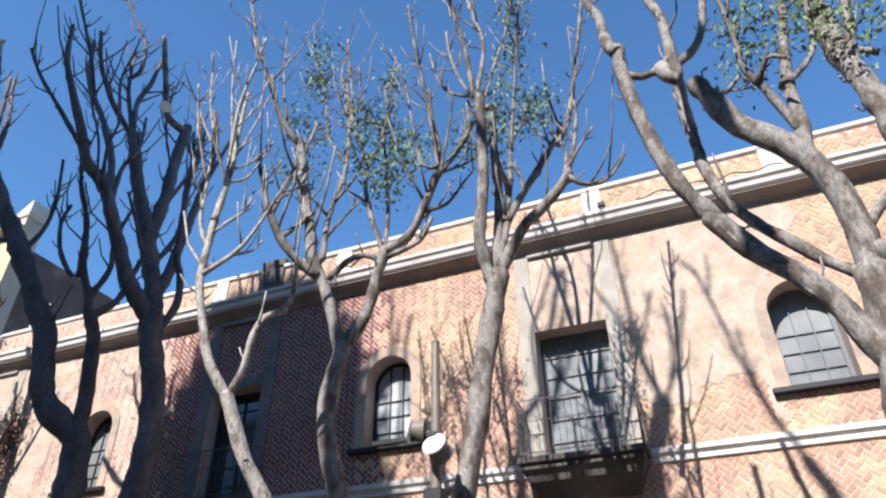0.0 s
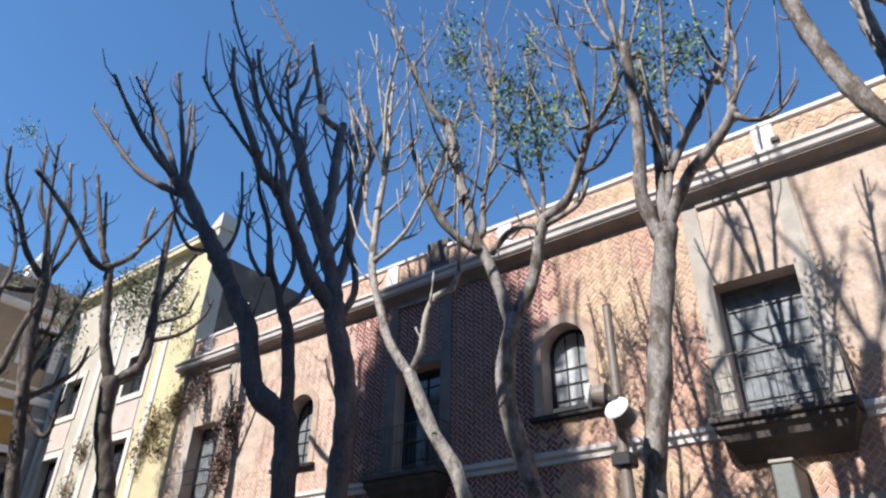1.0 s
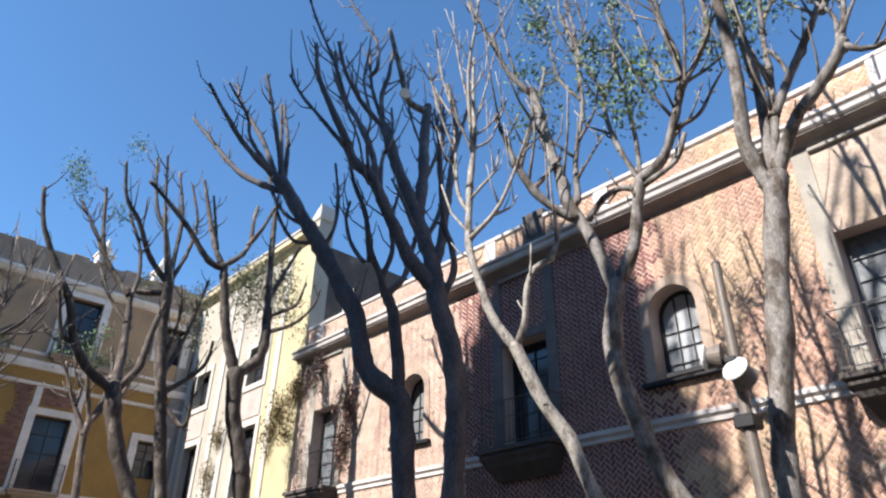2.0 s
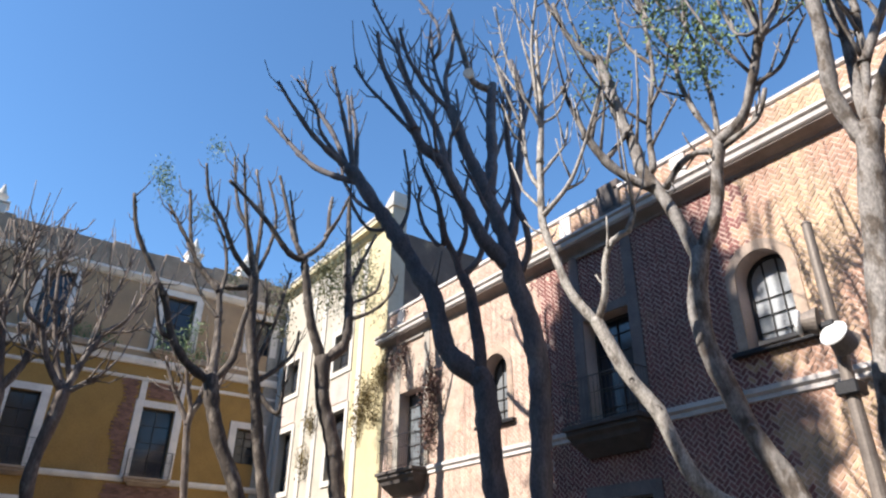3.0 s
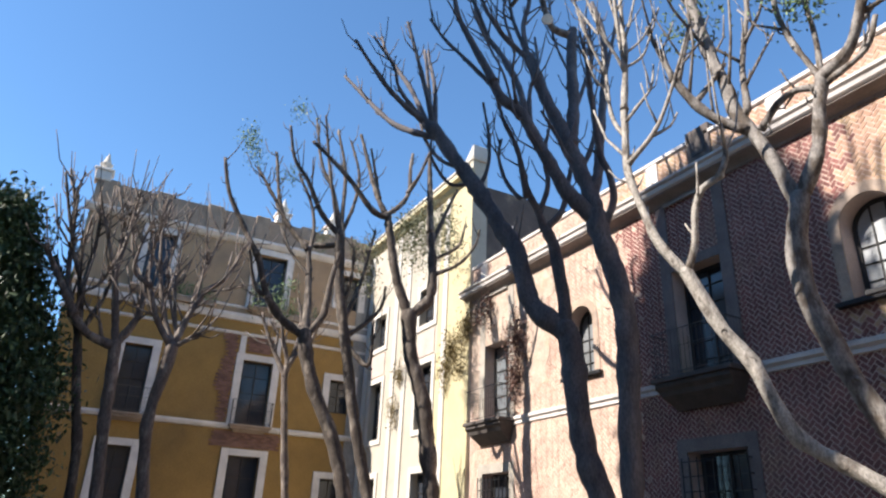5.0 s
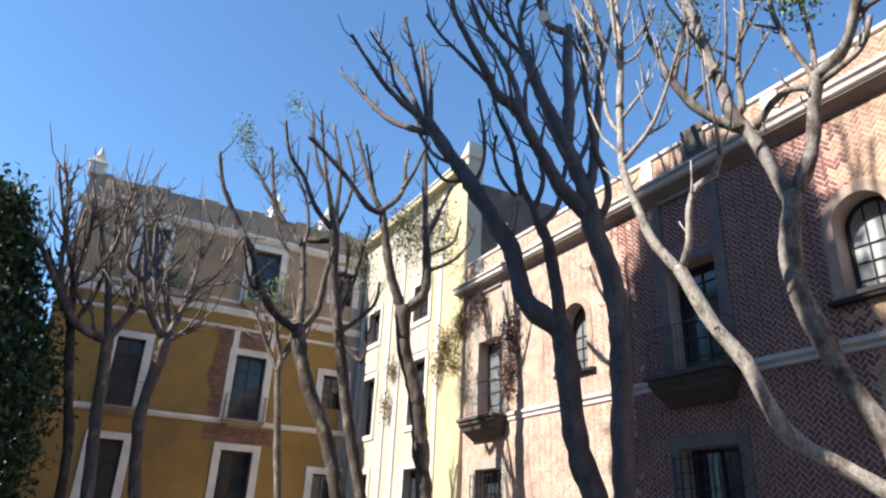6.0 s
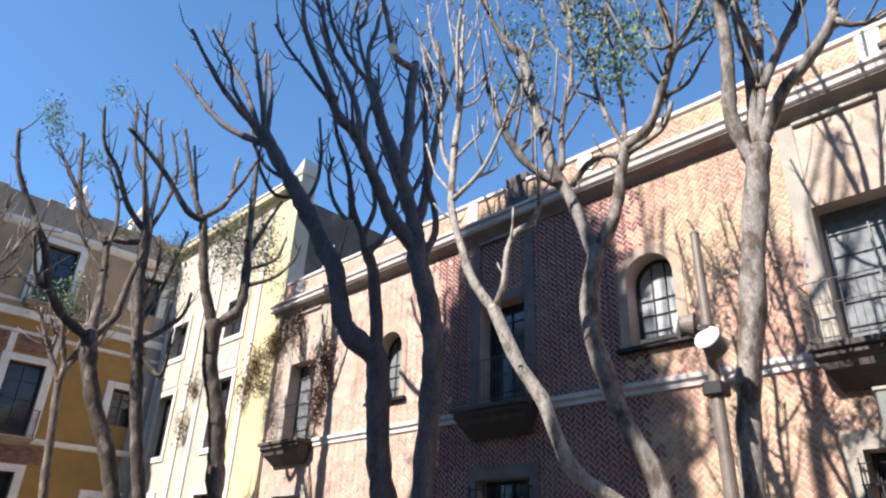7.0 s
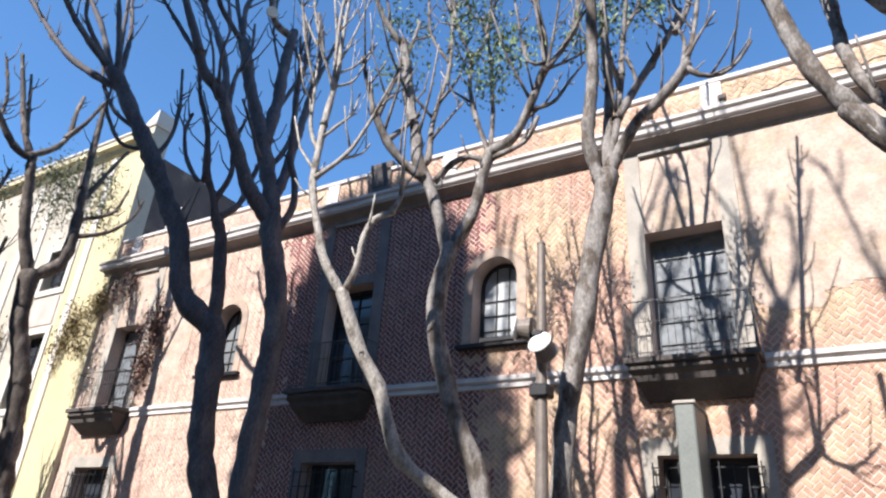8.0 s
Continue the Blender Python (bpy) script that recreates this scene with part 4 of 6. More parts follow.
limb(t, "limb", BARK, 0.085, 0.077, (-0.86, -0.52, 5.07), (-1.02, -0.55, 5.66), (-1.20, -0.60, 6.19), (-1.34, -0.65, 6.51), (-1.43, -0.65, 7.04), (-1.55, -0.67, 7.45), (-1.70, -0.68, 8.33), (-1.80, -0.69, 8.77))
limb(t, "branch", BARK, 0.052, 0.028, (-1.77, -0.71, 8.65), (-1.91, -0.89, 8.90), (-2.03, -1.07, 9.24), (-2.07, -1.26, 9.79))
limb(t, "branch", BARK, 0.036, 0.023, (-1.71, -0.68, 8.37), (-1.69, -0.52, 9.00), (-1.70, -0.44, 9.33))
limb(t, "limb", BARK, 0.065, 0.049, (-1.22, -0.62, 6.20), (-1.43, -0.83, 6.38), (-1.60, -1.04, 6.66), (-1.72, -1.23, 7.03))
limb(t, "branch", BARK, 0.046, 0.023, (-1.71, -1.22, 6.98), (-1.80, -1.34, 7.45), (-1.88, -1.45, 7.89))
limb(t, "branch", BARK, 0.036, 0.023, (-1.70, -1.19, 6.96), (-1.60, -1.01, 7.72), (-1.55, -0.93, 7.95))
limb(t, "branch", BARK, 0.035, 0.029, (-1.60, -1.05, 6.65), (-1.49, -0.83, 6.99), (-1.40, -0.64, 7.30))
limb(t, "branch", BARK, 0.047, 0.036, (-1.31, -0.64, 6.45), (-1.22, -0.59, 6.51), (-1.27, -0.48, 7.20), (-1.25, -0.35, 7.77))
limb(t, "branch", BARK, 0.035, 0.023, (-1.25, -0.38, 7.67), (-1.17, -0.30, 8.31), (-1.22, -0.24, 9.28), (-1.40, -0.23, 10.33))
limb(t, "branch", BARK, 0.024, 0.015, (-1.25, -0.39, 7.62), (-0.95, -0.40, 7.94), (-0.79, -0.46, 8.25))
limb(t, "branch", BARK, 0.022, 0.015, (-1.25, -0.53, 6.88), (-1.15, -0.31, 7.32), (-1.04, -0.05, 7.81))
limb(t, "limb", BARK, 0.081, 0.076, (-0.83, -0.50, 5.13), (-0.59, -0.43, 5.63), (-0.46, -0.42, 6.19), (-0.37, -0.41, 6.53))
limb(t, "branch", BARK, 0.040, 0.030, (-0.38, -0.42, 6.47), (-0.64, -0.41, 7.24), (-0.76, -0.37, 7.79), (-0.81, -0.27, 8.43))
limb(t, "branch", BARK, 0.027, 0.020, (-0.81, -0.28, 8.37), (-0.97, -0.36, 8.83), (-1.15, -0.39, 9.57), (-1.24, -0.39, 10.10))
limb(t, "branch", BARK, 0.027, 0.021, (-0.80, -0.30, 8.38), (-0.71, -0.12, 8.71), (-0.73, 0.14, 9.50), (-0.94, 0.38, 10.71))
limb(t, "branch", BARK, 0.037, 0.020, (-0.38, -0.41, 6.50), (-0.45, -0.23, 7.30), (-0.65, 0.00, 8.56), (-0.88, 0.13, 9.56))
limb(t, "branch", BARK, 0.067, 0.055, (-0.38, -0.41, 6.50), (-0.08, -0.31, 6.75), (0.16, -0.31, 7.22), (0.36, -0.34, 7.70))
limb(t, "branch", BARK, 0.033, 0.020, (0.36, -0.34, 7.65), (0.42, -0.44, 8.08), (0.39, -0.59, 8.47), (0.40, -0.74, 8.94))
limb(t, "branch", BARK, 0.041, 0.029, (0.36, -0.34, 7.65), (0.42, -0.44, 7.58), (0.62, -0.25, 8.05), (0.75, -0.12, 8.51), (0.75, -0.04, 9.23))
limb(t, "branch", BARK, 0.027, 0.017, (0.41, -0.42, 7.59), (0.65, -0.11, 7.91), (0.82, 0.11, 8.22))
limb(t, "branch", BARK, 0.032, 0.014, (0.09, -0.31, 7.09), (0.40, -0.12, 7.28), (0.57, 0.09, 7.75), (0.72, 0.27, 8.14))
limb(t, "branch", BARK, 0.040, 0.026, (-0.40, -0.41, 6.40), (0.08, -0.32, 6.61), (0.28, -0.36, 6.92))
limb(t, "branch", BARK, 0.040, 0.043, (-0.41, -0.43, 6.38), (-0.63, -0.51, 6.46), (-0.84, -0.58, 6.37), (-1.07, -0.63, 6.12))
limb(t, "branch", BARK, 0.028, 0.018, (-2.02, -1.05, 9.21), (-2.30, -1.31, 10.26), (-2.46, -1.53, 11.08), (-2.56, -1.69, 11.85))
limb(t, "branch", BARK, 0.022, 0.015, (-1.89, -0.85, 8.85), (-2.25, -0.73, 10.17), (-2.51, -0.59, 11.85))
limb(t, "branch", BARK, 0.028, 0.019, (-1.19, -0.28, 8.66), (-1.24, -0.20, 10.00), (-1.45, -0.18, 11.58))
limb(t, "branch", BARK, 0.025, 0.015, (-1.17, -0.30, 8.39), (-1.49, -0.39, 9.03), (-1.71, -0.31, 10.23), (-2.20, -0.33, 11.68))
limb(t, "branch", BARK, 0.024, 0.015, (-1.32, -0.24, 9.85), (-1.50, -0.17, 10.70), (-1.55, -0.03, 11.40))
limb(t, "branch", BARK, 0.028, 0.019, (0.42, -0.44, 7.58), (0.35, -0.66, 8.66), (0.24, -0.89, 9.74), (0.18, -1.06, 10.60))
limb(t, "branch", BARK, 0.025, 0.016, (0.43, -0.40, 7.62), (0.66, -0.02, 8.56), (0.68, 0.16, 9.37))
limb(t, "branch", BARK, 0.022, 0.012, (0.44, -0.42, 7.62), (0.68, -0.60, 8.48), (0.73, -0.67, 8.78))
limb(t, "branch", BARK, 0.022, 0.013, (0.41, -0.46, 7.68), (0.25, -0.66, 7.62), (0.01, -0.49, 8.73), (-0.21, -0.31, 9.86))
limb(t, "branch", BARK, 0.023, 0.015, (-0.72, -0.03, 9.00), (-0.73, 0.23, 10.35), (-0.76, 0.40, 11.43))
limb(t, "branch", BARK, 0.023, 0.014, (-0.72, 0.04, 9.37), (-0.89, -0.13, 9.34), (-0.98, -0.29, 9.68), (-0.98, -0.47, 10.30))
spurs(t, BARK, 3.2, 2.5)
scar(t, BARK, -0.38, -0.67, 3.08, 0.083)
scar(t, BARK, -0.78, -0.67, 4.25, 0.038)
scar(t, BARK, -0.74, -0.67, 5.17, 0.032)
leaves(t, LEAF, 0.33, 150, (-1.60, -0.67, 10.71), (-1.69, -0.50, 10.16), (-1.95, -0.33, 10.59), (-0.55, -0.17, 10.07), (-0.77, -0.58, 8.82), (-0.72, -0.42, 9.01), (-0.47, -0.25, 8.88), (-0.39, -0.67, 7.73), (-0.17, -0.50, 7.95), (-0.47, -0.33, 7.70), (-2.44, -0.17, 8.82), (-1.69, -0.58, 8.23))
leaves(t, LEAF, 0.33, 150, (-0.67, -0.67, 8.04), (-0.09, -0.50, 8.29), (-2.24, -0.33, 9.67), (-1.88, -0.17, 9.43), (0.13, -0.58, 7.88))
t = street_tree(-2.80, 6.56, "tall pollarded tree with pale mottled bark and sparse leaves")
limb(t, "trunk", BARK, 0.113, 0.127, (0.00, 0.00, 0.00), (0.14, 0.04, 1.63), (0.19, 0.06, 2.03), (0.28, 0.08, 2.84), (0.36, 0.10, 3.42), (0.48, 0.14, 4.05), (0.62, 0.18, 4.92), (0.73, 0.21, 5.50), (0.83, 0.24, 5.97))
limb(t, "limb", BARK, 0.087, 0.068, (0.79, 0.23, 5.73), (0.67, 0.14, 6.18), (0.65, 0.09, 6.57), (0.76, 0.03, 7.37), (0.79, -0.04, 8.05), (0.83, -0.12, 8.77))
limb(t, "limb", BARK, 0.069, 0.055, (0.83, 0.24, 5.94), (0.81, 0.36, 6.61), (0.82, 0.52, 7.53), (0.75, 0.68, 8.58), (0.72, 0.82, 9.49))
limb(t, "branch", BARK, 0.053, 0.042, (0.83, 0.26, 6.06), (0.95, 0.38, 6.84), (1.01, 0.46, 7.61))
limb(t, "branch", BARK, 0.042, 0.024, (1.01, 0.45, 7.55), (1.03, 0.67, 8.46), (1.21, 0.88, 9.09), (1.29, 1.03, 9.65))
limb(t, "limb", BARK, 0.078, 0.066, (0.83, 0.24, 5.94), (1.17, 0.19, 6.52), (1.46, 0.18, 6.76), (1.74, 0.17, 7.03), (1.87, 0.15, 7.20))
limb(t, "branch", BARK, 0.036, 0.016, (1.85, 0.15, 7.17), (2.00, 0.15, 6.99), (2.24, 0.16, 6.92), (2.44, 0.16, 7.05), (2.60, 0.13, 7.25))
limb(t, "branch", BARK, 0.036, 0.024, (1.86, 0.15, 7.19), (1.97, 0.29, 7.73), (2.05, 0.43, 8.39), (2.06, 0.52, 8.87))
limb(t, "branch", BARK, 0.036, 0.018, (1.82, 0.16, 7.14), (1.85, 0.34, 7.74), (1.72, 0.41, 8.14), (1.64, 0.42, 8.23))
limb(t, "branch", BARK, 0.025, 0.014, (1.88, 0.17, 7.29), (2.06, 0.13, 7.56), (2.28, 0.06, 7.78))
limb(t, "branch", BARK, 0.055, 0.044, (0.94, 0.37, 6.83), (1.20, 0.50, 7.38), (1.43, 0.62, 7.85), (1.66, 0.73, 8.34), (1.78, 0.81, 8.71))
limb(t, "branch", BARK, 0.030, 0.016, (1.21, 0.49, 7.37), (1.06, 0.60, 7.98), (0.94, 0.61, 7.94))
limb(t, "branch", BARK, 0.052, 0.030, (0.72, 0.82, 9.49), (0.53, 0.69, 9.56), (0.40, 0.51, 10.80), (0.23, 0.33, 11.90), (0.13, 0.20, 12.78))
limb(t, "branch", BARK, 0.042, 0.030, (0.52, 0.67, 9.67), (0.61, 0.97, 11.23), (0.31, 1.14, 12.90), (0.21, 1.25, 13.83))
limb(t, "branch", BARK, 0.036, 0.022, (0.58, 0.70, 9.55), (0.87, 0.89, 10.71), (1.10, 1.06, 11.87), (1.19, 1.18, 12.99))
limb(t, "branch", BARK, 0.030, 0.017, (0.52, 0.67, 9.67), (0.10, 0.69, 9.94), (-0.17, 0.74, 10.45), (-0.38, 0.87, 11.35))
limb(t, "branch", BARK, 0.029, 0.019, (0.82, -0.10, 8.57), (0.52, -0.07, 9.31), (0.32, 0.02, 10.14), (0.25, 0.10, 10.76))
limb(t, "branch", BARK, 0.030, 0.018, (1.02, 0.63, 8.29), (1.24, 0.37, 9.33), (1.40, 0.17, 10.20), (1.52, 0.03, 10.80))
limb(t, "branch", BARK, 0.041, 0.024, (1.75, 0.39, 7.94), (1.92, 0.49, 8.40), (2.09, 0.63, 9.35), (2.27, 0.79, 10.50), (2.44, 0.94, 11.64))
spurs(t, BARK, 3.2, 2.3)
leaves(t, LEAF, 0.33, 150, (1.36, 0.11, 10.71), (1.37, 0.30, 10.37), (1.02, 0.48, 9.53), (1.39, 0.66, 9.06), (1.64, 0.20, 8.64), (0.80, 0.39, 8.34), (0.86, 0.57, 8.71), (1.44, 0.11, 8.36), (0.40, 0.30, 8.30), (1.16, 0.48, 10.13), (0.85, 0.66, 9.15))
t = street_tree(0.56, 5.33, "large spreading tree with thick grey sawn limbs")
limb(t, "trunk", BARK, 0.140, 0.141, (0.00, 0.00, 0.00), (0.14, -0.04, 0.94), (0.33, -0.09, 1.68), (0.53, -0.15, 2.40), (0.69, -0.19, 3.04), (0.81, -0.22, 3.83), (0.84, -0.23, 4.20))
limb(t, "limb", BARK, 0.096, 0.086, (0.75, -0.21, 3.47), (0.57, -0.21, 3.94), (0.43, -0.20, 4.22), (0.28, -0.19, 4.41), (0.09, -0.17, 4.64), (-0.13, -0.16, 5.03))
limb(t, "limb", BARK, 0.081, 0.071, (-0.08, -0.17, 4.94), (-0.32, -0.18, 5.49), (-0.46, -0.21, 6.07), (-0.56, -0.27, 6.75), (-0.55, -0.33, 7.24))
limb(t, "branch", BARK, 0.064, 0.039, (-0.56, -0.33, 7.16), (-0.65, -0.25, 7.48), (-0.68, -0.13, 8.07), (-0.77, -0.02, 8.57), (-0.77, 0.10, 9.31))
limb(t, "branch", BARK, 0.039, 0.036, (-0.57, -0.28, 6.91), (-0.38, -0.25, 6.82), (-0.20, -0.24, 6.88), (-0.05, -0.22, 7.05))
limb(t, "limb", BARK, 0.050, 0.057, (0.85, -0.23, 4.14), (0.64, -0.11, 4.39), (0.45, 0.01, 4.71), (0.24, 0.15, 5.07), (0.06, 0.29, 5.55), (-0.03, 0.42, 6.15))
limb(t, "limb", BARK, 0.056, 0.073, (-0.01, 0.40, 6.04), (-0.03, 0.49, 6.86), (0.02, 0.60, 7.58))
limb(t, "branch", BARK, 0.064, 0.043, (-0.20, -0.24, 6.88), (-0.08, -0.25, 6.65), (-0.05, -0.15, 7.26), (-0.04, -0.05, 7.84), (-0.10, 0.04, 8.29), (-0.28, 0.28, 9.39))
limb(t, "branch", BARK, 0.044, 0.037, (-0.07, -0.21, 6.87), (0.17, -0.16, 7.09), (0.33, -0.11, 7.48), (0.48, 0.04, 8.28))
limb(t, "limb", BARK, 0.110, 0.105, (0.83, -0.23, 4.10), (0.86, -0.24, 4.60), (0.83, -0.23, 5.01), (0.72, -0.20, 5.38), (0.58, -0.16, 5.66), (0.34, -0.09, 6.02), (0.18, -0.05, 6.46), (0.11, -0.03, 6.73))
limb(t, "branch", BARK, 0.068, 0.060, (0.74, -0.20, 5.27), (0.83, -0.10, 5.96), (0.87, -0.03, 6.46))
limb(t, "branch", BARK, 0.058, 0.041, (0.85, -0.06, 6.36), (1.02, 0.02, 7.10), (1.25, 0.11, 8.04))
limb(t, "branch", BARK, 0.040, 0.025, (0.79, -0.14, 5.71), (0.63, -0.23, 6.21), (0.51, -0.28, 6.52), (0.51, -0.38, 6.89), (0.46, -0.52, 7.44))
limb(t, "branch", BARK, 0.034, 0.022, (0.84, -0.06, 6.36), (1.17, -0.03, 6.72), (1.32, 0.08, 7.39), (1.44, 0.16, 7.91))
limb(t, "branch", BARK, 0.030, 0.020, (0.19, -0.05, 6.45), (0.35, -0.05, 6.51), (0.49, -0.03, 6.66))
limb(t, "branch", BARK, 0.031, 0.018, (0.58, -0.25, 6.29), (0.70, -0.38, 6.47), (0.82, -0.47, 6.32))
limb(t, "limb", BARK, 0.112, 0.114, (0.84, -0.23, 4.33), (1.32, -0.36, 4.29), (1.47, -0.11, 5.44), (1.49, 0.10, 6.33), (1.47, 0.26, 7.00), (1.54, 0.44, 7.92))
limb(t, "branch", BARK, 0.096, 0.071, (1.51, 0.38, 7.58), (1.46, 0.25, 7.57), (1.55, 0.39, 8.36), (1.66, 0.53, 9.18))
limb(t, "branch", BARK, 0.053, 0.049, (1.48, 0.13, 6.45), (1.61, 0.15, 7.06), (1.81, 0.27, 7.84))
limb(t, "branch", BARK, 0.056, 0.034, (1.49, 0.06, 6.17), (1.48, 0.12, 6.75), (1.74, 0.14, 6.64))
limb(t, "limb", BARK, 0.052, 0.044, (0.86, -0.24, 4.49), (1.05, -0.21, 4.73), (1.29, -0.19, 4.95))
spurs(t, BARK, 2.8, 1.0)
scar(t, BARK, 0.24, -0.32, 4.36, 0.076)
leaves(t, LEAF, 0.34, 110, (0.66, -0.32, 6.89), (1.06, -0.17, 7.22), (1.22, -0.01, 7.23), (1.62, 0.14, 6.95), (1.66, -0.24, 6.80), (0.68, -0.09, 7.42), (0.61, 0.06, 6.92), (1.29, -0.32, 6.91))
t = street_tree(-15.54, 8.53, "slender pollarded tree in front of the cream house")
limb(t, "trunk", MIDBARK, 0.211, 0.200, (0.00, 0.00, 0.00), (-0.04, -0.08, 0.78), (-0.14, -0.31, 2.15), (-0.24, -0.52, 3.90), (-0.31, -0.67, 4.90), (-0.47, -1.01, 6.09), (-0.52, -1.13, 7.23))
limb(t, "limb", MIDBARK, 0.147, 0.110, (-0.52, -1.12, 7.11), (-0.58, -1.56, 8.28), (-0.57, -1.79, 9.26), (-0.55, -1.97, 10.06))
limb(t, "branch", MIDBARK, 0.095, 0.051, (-0.56, -1.95, 9.99), (-0.64, -2.40, 10.10), (-0.72, -3.14, 10.92), (-0.81, -3.87, 11.56), (-0.87, -4.32, 11.91))
limb(t, "branch", MIDBARK, 0.088, 0.048, (-0.57, -2.00, 10.00), (-0.89, -2.27, 10.89), (-1.26, -2.51, 12.16), (-1.52, -2.68, 13.05))
limb(t, "branch", MIDBARK, 0.073, 0.048, (-0.55, -1.97, 10.06), (-0.56, -1.57, 10.49), (-0.62, -1.31, 11.06), (-0.83, -1.22, 11.97), (-0.95, -1.12, 12.56))
limb(t, "branch", MIDBARK, 0.068, 0.038, (-0.61, -1.36, 10.94), (-0.32, -1.12, 11.56), (-0.07, -0.96, 12.23))
limb(t, "branch", MIDBARK, 0.059, 0.032, (-0.77, -2.17, 10.57), (-1.11, -2.24, 11.58), (-1.44, -2.33, 12.61))
limb(t, "limb", MIDBARK, 0.147, 0.113, (-0.51, -1.11, 7.12), (-0.35, -0.58, 7.75), (-0.43, -0.51, 8.82), (-0.58, -0.56, 9.94))
limb(t, "branch", MIDBARK, 0.105, 0.064, (-0.56, -0.56, 9.84), (-0.71, -0.57, 11.33), (-0.85, -0.58, 12.59))
limb(t, "branch", MIDBARK, 0.075, 0.040, (-0.51, -0.54, 9.43), (-0.63, -0.03, 10.67), (-0.72, 0.38, 11.62))
limb(t, "branch", MIDBARK, 0.065, 0.029, (-0.41, -0.53, 8.44), (0.05, 0.06, 8.76), (0.38, 0.41, 9.29), (0.54, 0.48, 9.79))
limb(t, "branch", MIDBARK, 0.059, 0.031, (-0.45, -0.51, 8.93), (-0.28, 0.22, 9.48), (-0.32, 0.50, 10.31))
spurs(t, MIDBARK, 3.0, 1.0)
leaves(t, LEAFOLIVE, 0.7, 460, (-3.06, 0.09, 11.18), (-2.97, 0.42, 10.40), (-2.80, 1.05, 10.91), (-3.16, -0.27, 11.02), (-2.89, 0.74, 11.50), (-2.98, 0.38, 11.02), (-2.78, 1.12, 11.56), (-3.10, -0.05, 10.43), (-2.72, 1.36, 10.44))
t = street_tree(-15.70, 6.45, "pollarded tree with thin upright branches before the ochre house")
limb(t, "trunk", MIDBARK, 0.180, 0.166, (0.00, 0.00, 0.00), (-0.03, -0.11, 0.73), (-0.12, -0.42, 2.03), (-0.26, -0.91, 3.66), (-0.40, -1.42, 4.71), (-0.49, -1.74, 5.67), (-0.53, -1.85, 6.27))
limb(t, "limb", MIDBARK, 0.115, 0.077, (-0.52, -1.82, 6.11), (-0.55, -2.49, 6.50), (-0.52, -2.95, 7.07), (-0.40, -3.34, 8.01))
limb(t, "branch", MIDBARK, 0.077, 0.039, (-0.40, -3.33, 7.94), (-0.43, -3.80, 8.69), (-0.46, -4.29, 9.53), (-0.43, -4.56, 10.47))
limb(t, "limb", MIDBARK, 0.105, 0.077, (-0.52, -1.84, 6.22), (-0.77, -1.82, 7.54), (-1.03, -1.89, 8.76))
limb(t, "branch", MIDBARK, 0.071, 0.038, (-0.99, -1.90, 8.66), (-1.39, -2.54, 9.59), (-1.71, -2.99, 10.49), (-2.02, -3.44, 11.33))
limb(t, "branch", MIDBARK, 0.059, 0.039, (-0.98, -1.88, 8.54), (-1.21, -1.75, 9.38), (-1.58, -1.84, 10.41), (-2.06, -2.18, 11.47))
limb(t, "limb", MIDBARK, 0.104, 0.071, (-0.52, -1.82, 6.11), (-0.48, -1.43, 6.76), (-0.54, -1.30, 7.75), (-0.58, -1.14, 8.62))
limb(t, "branch", MIDBARK, 0.060, 0.033, (-0.51, -2.91, 7.00), (-0.53, -3.24, 7.16), (-0.43, -3.49, 7.83), (-0.37, -3.62, 8.24))
limb(t, "branch", MIDBARK, 0.052, 0.030, (-0.82, -1.85, 7.87), (-1.19, -2.29, 8.55), (-1.48, -2.55, 9.27))
spurs(t, MIDBARK, 4.5, 1.6)
leaves(t, LEAF, 0.33, 150, (-2.00, -3.77, 12.36), (-1.98, -3.63, 11.91), (-2.01, -3.83, 12.15), (-1.95, -3.50, 11.57), (-1.75, -2.46, 13.52), (-1.76, -2.49, 11.22), (-1.73, -2.36, 7.38), (-1.67, -2.12, 7.75), (-1.82, -2.80, 7.40), (-1.68, -2.17, 7.08))
t = street_tree(-16.71, 7.44, "pollarded tree with a dense tuft of upright shoots")
limb(t, "trunk", MIDBARK, 0.153, 0.147, (0.00, 0.00, 0.00), (-0.03, -0.09, 0.69), (-0.13, -0.41, 2.09), (-0.33, -1.03, 4.58), (-0.45, -1.38, 6.40), (-0.55, -1.70, 8.02), (-0.60, -1.84, 9.77))
limb(t, "branch", MIDBARK, 0.089, 0.038, (-0.59, -1.82, 9.59), (-0.60, -2.45, 10.16), (-0.54, -3.02, 11.09), (-0.52, -3.50, 11.68), (-0.37, -3.79, 12.63))
limb(t, "branch", MIDBARK, 0.077, 0.035, (-0.60, -1.84, 9.77), (-0.96, -2.09, 11.18), (-1.29, -2.46, 12.22), (-1.71, -2.70, 14.06))
limb(t, "branch", MIDBARK, 0.077, 0.036, (-0.60, -1.84, 9.77), (-1.16, -1.70, 11.99), (-1.74, -1.92, 13.91))
limb(t, "branch", MIDBARK, 0.064, 0.033, (-0.59, -1.88, 9.65), (-0.54, -2.36, 11.48), (-0.44, -2.76, 13.40))
limb(t, "branch", MIDBARK, 0.088, 0.041, (-0.58, -1.80, 9.30), (-0.99, -2.55, 9.29), (-1.32, -3.10, 9.72), (-1.65, -3.48, 10.68), (-2.09, -3.73, 12.61))
limb(t, "branch", MIDBARK, 0.064, 0.036, (-0.59, -1.82, 9.59), (-0.83, -1.41, 10.93), (-1.09, -1.27, 12.10), (-1.55, -1.51, 13.52))
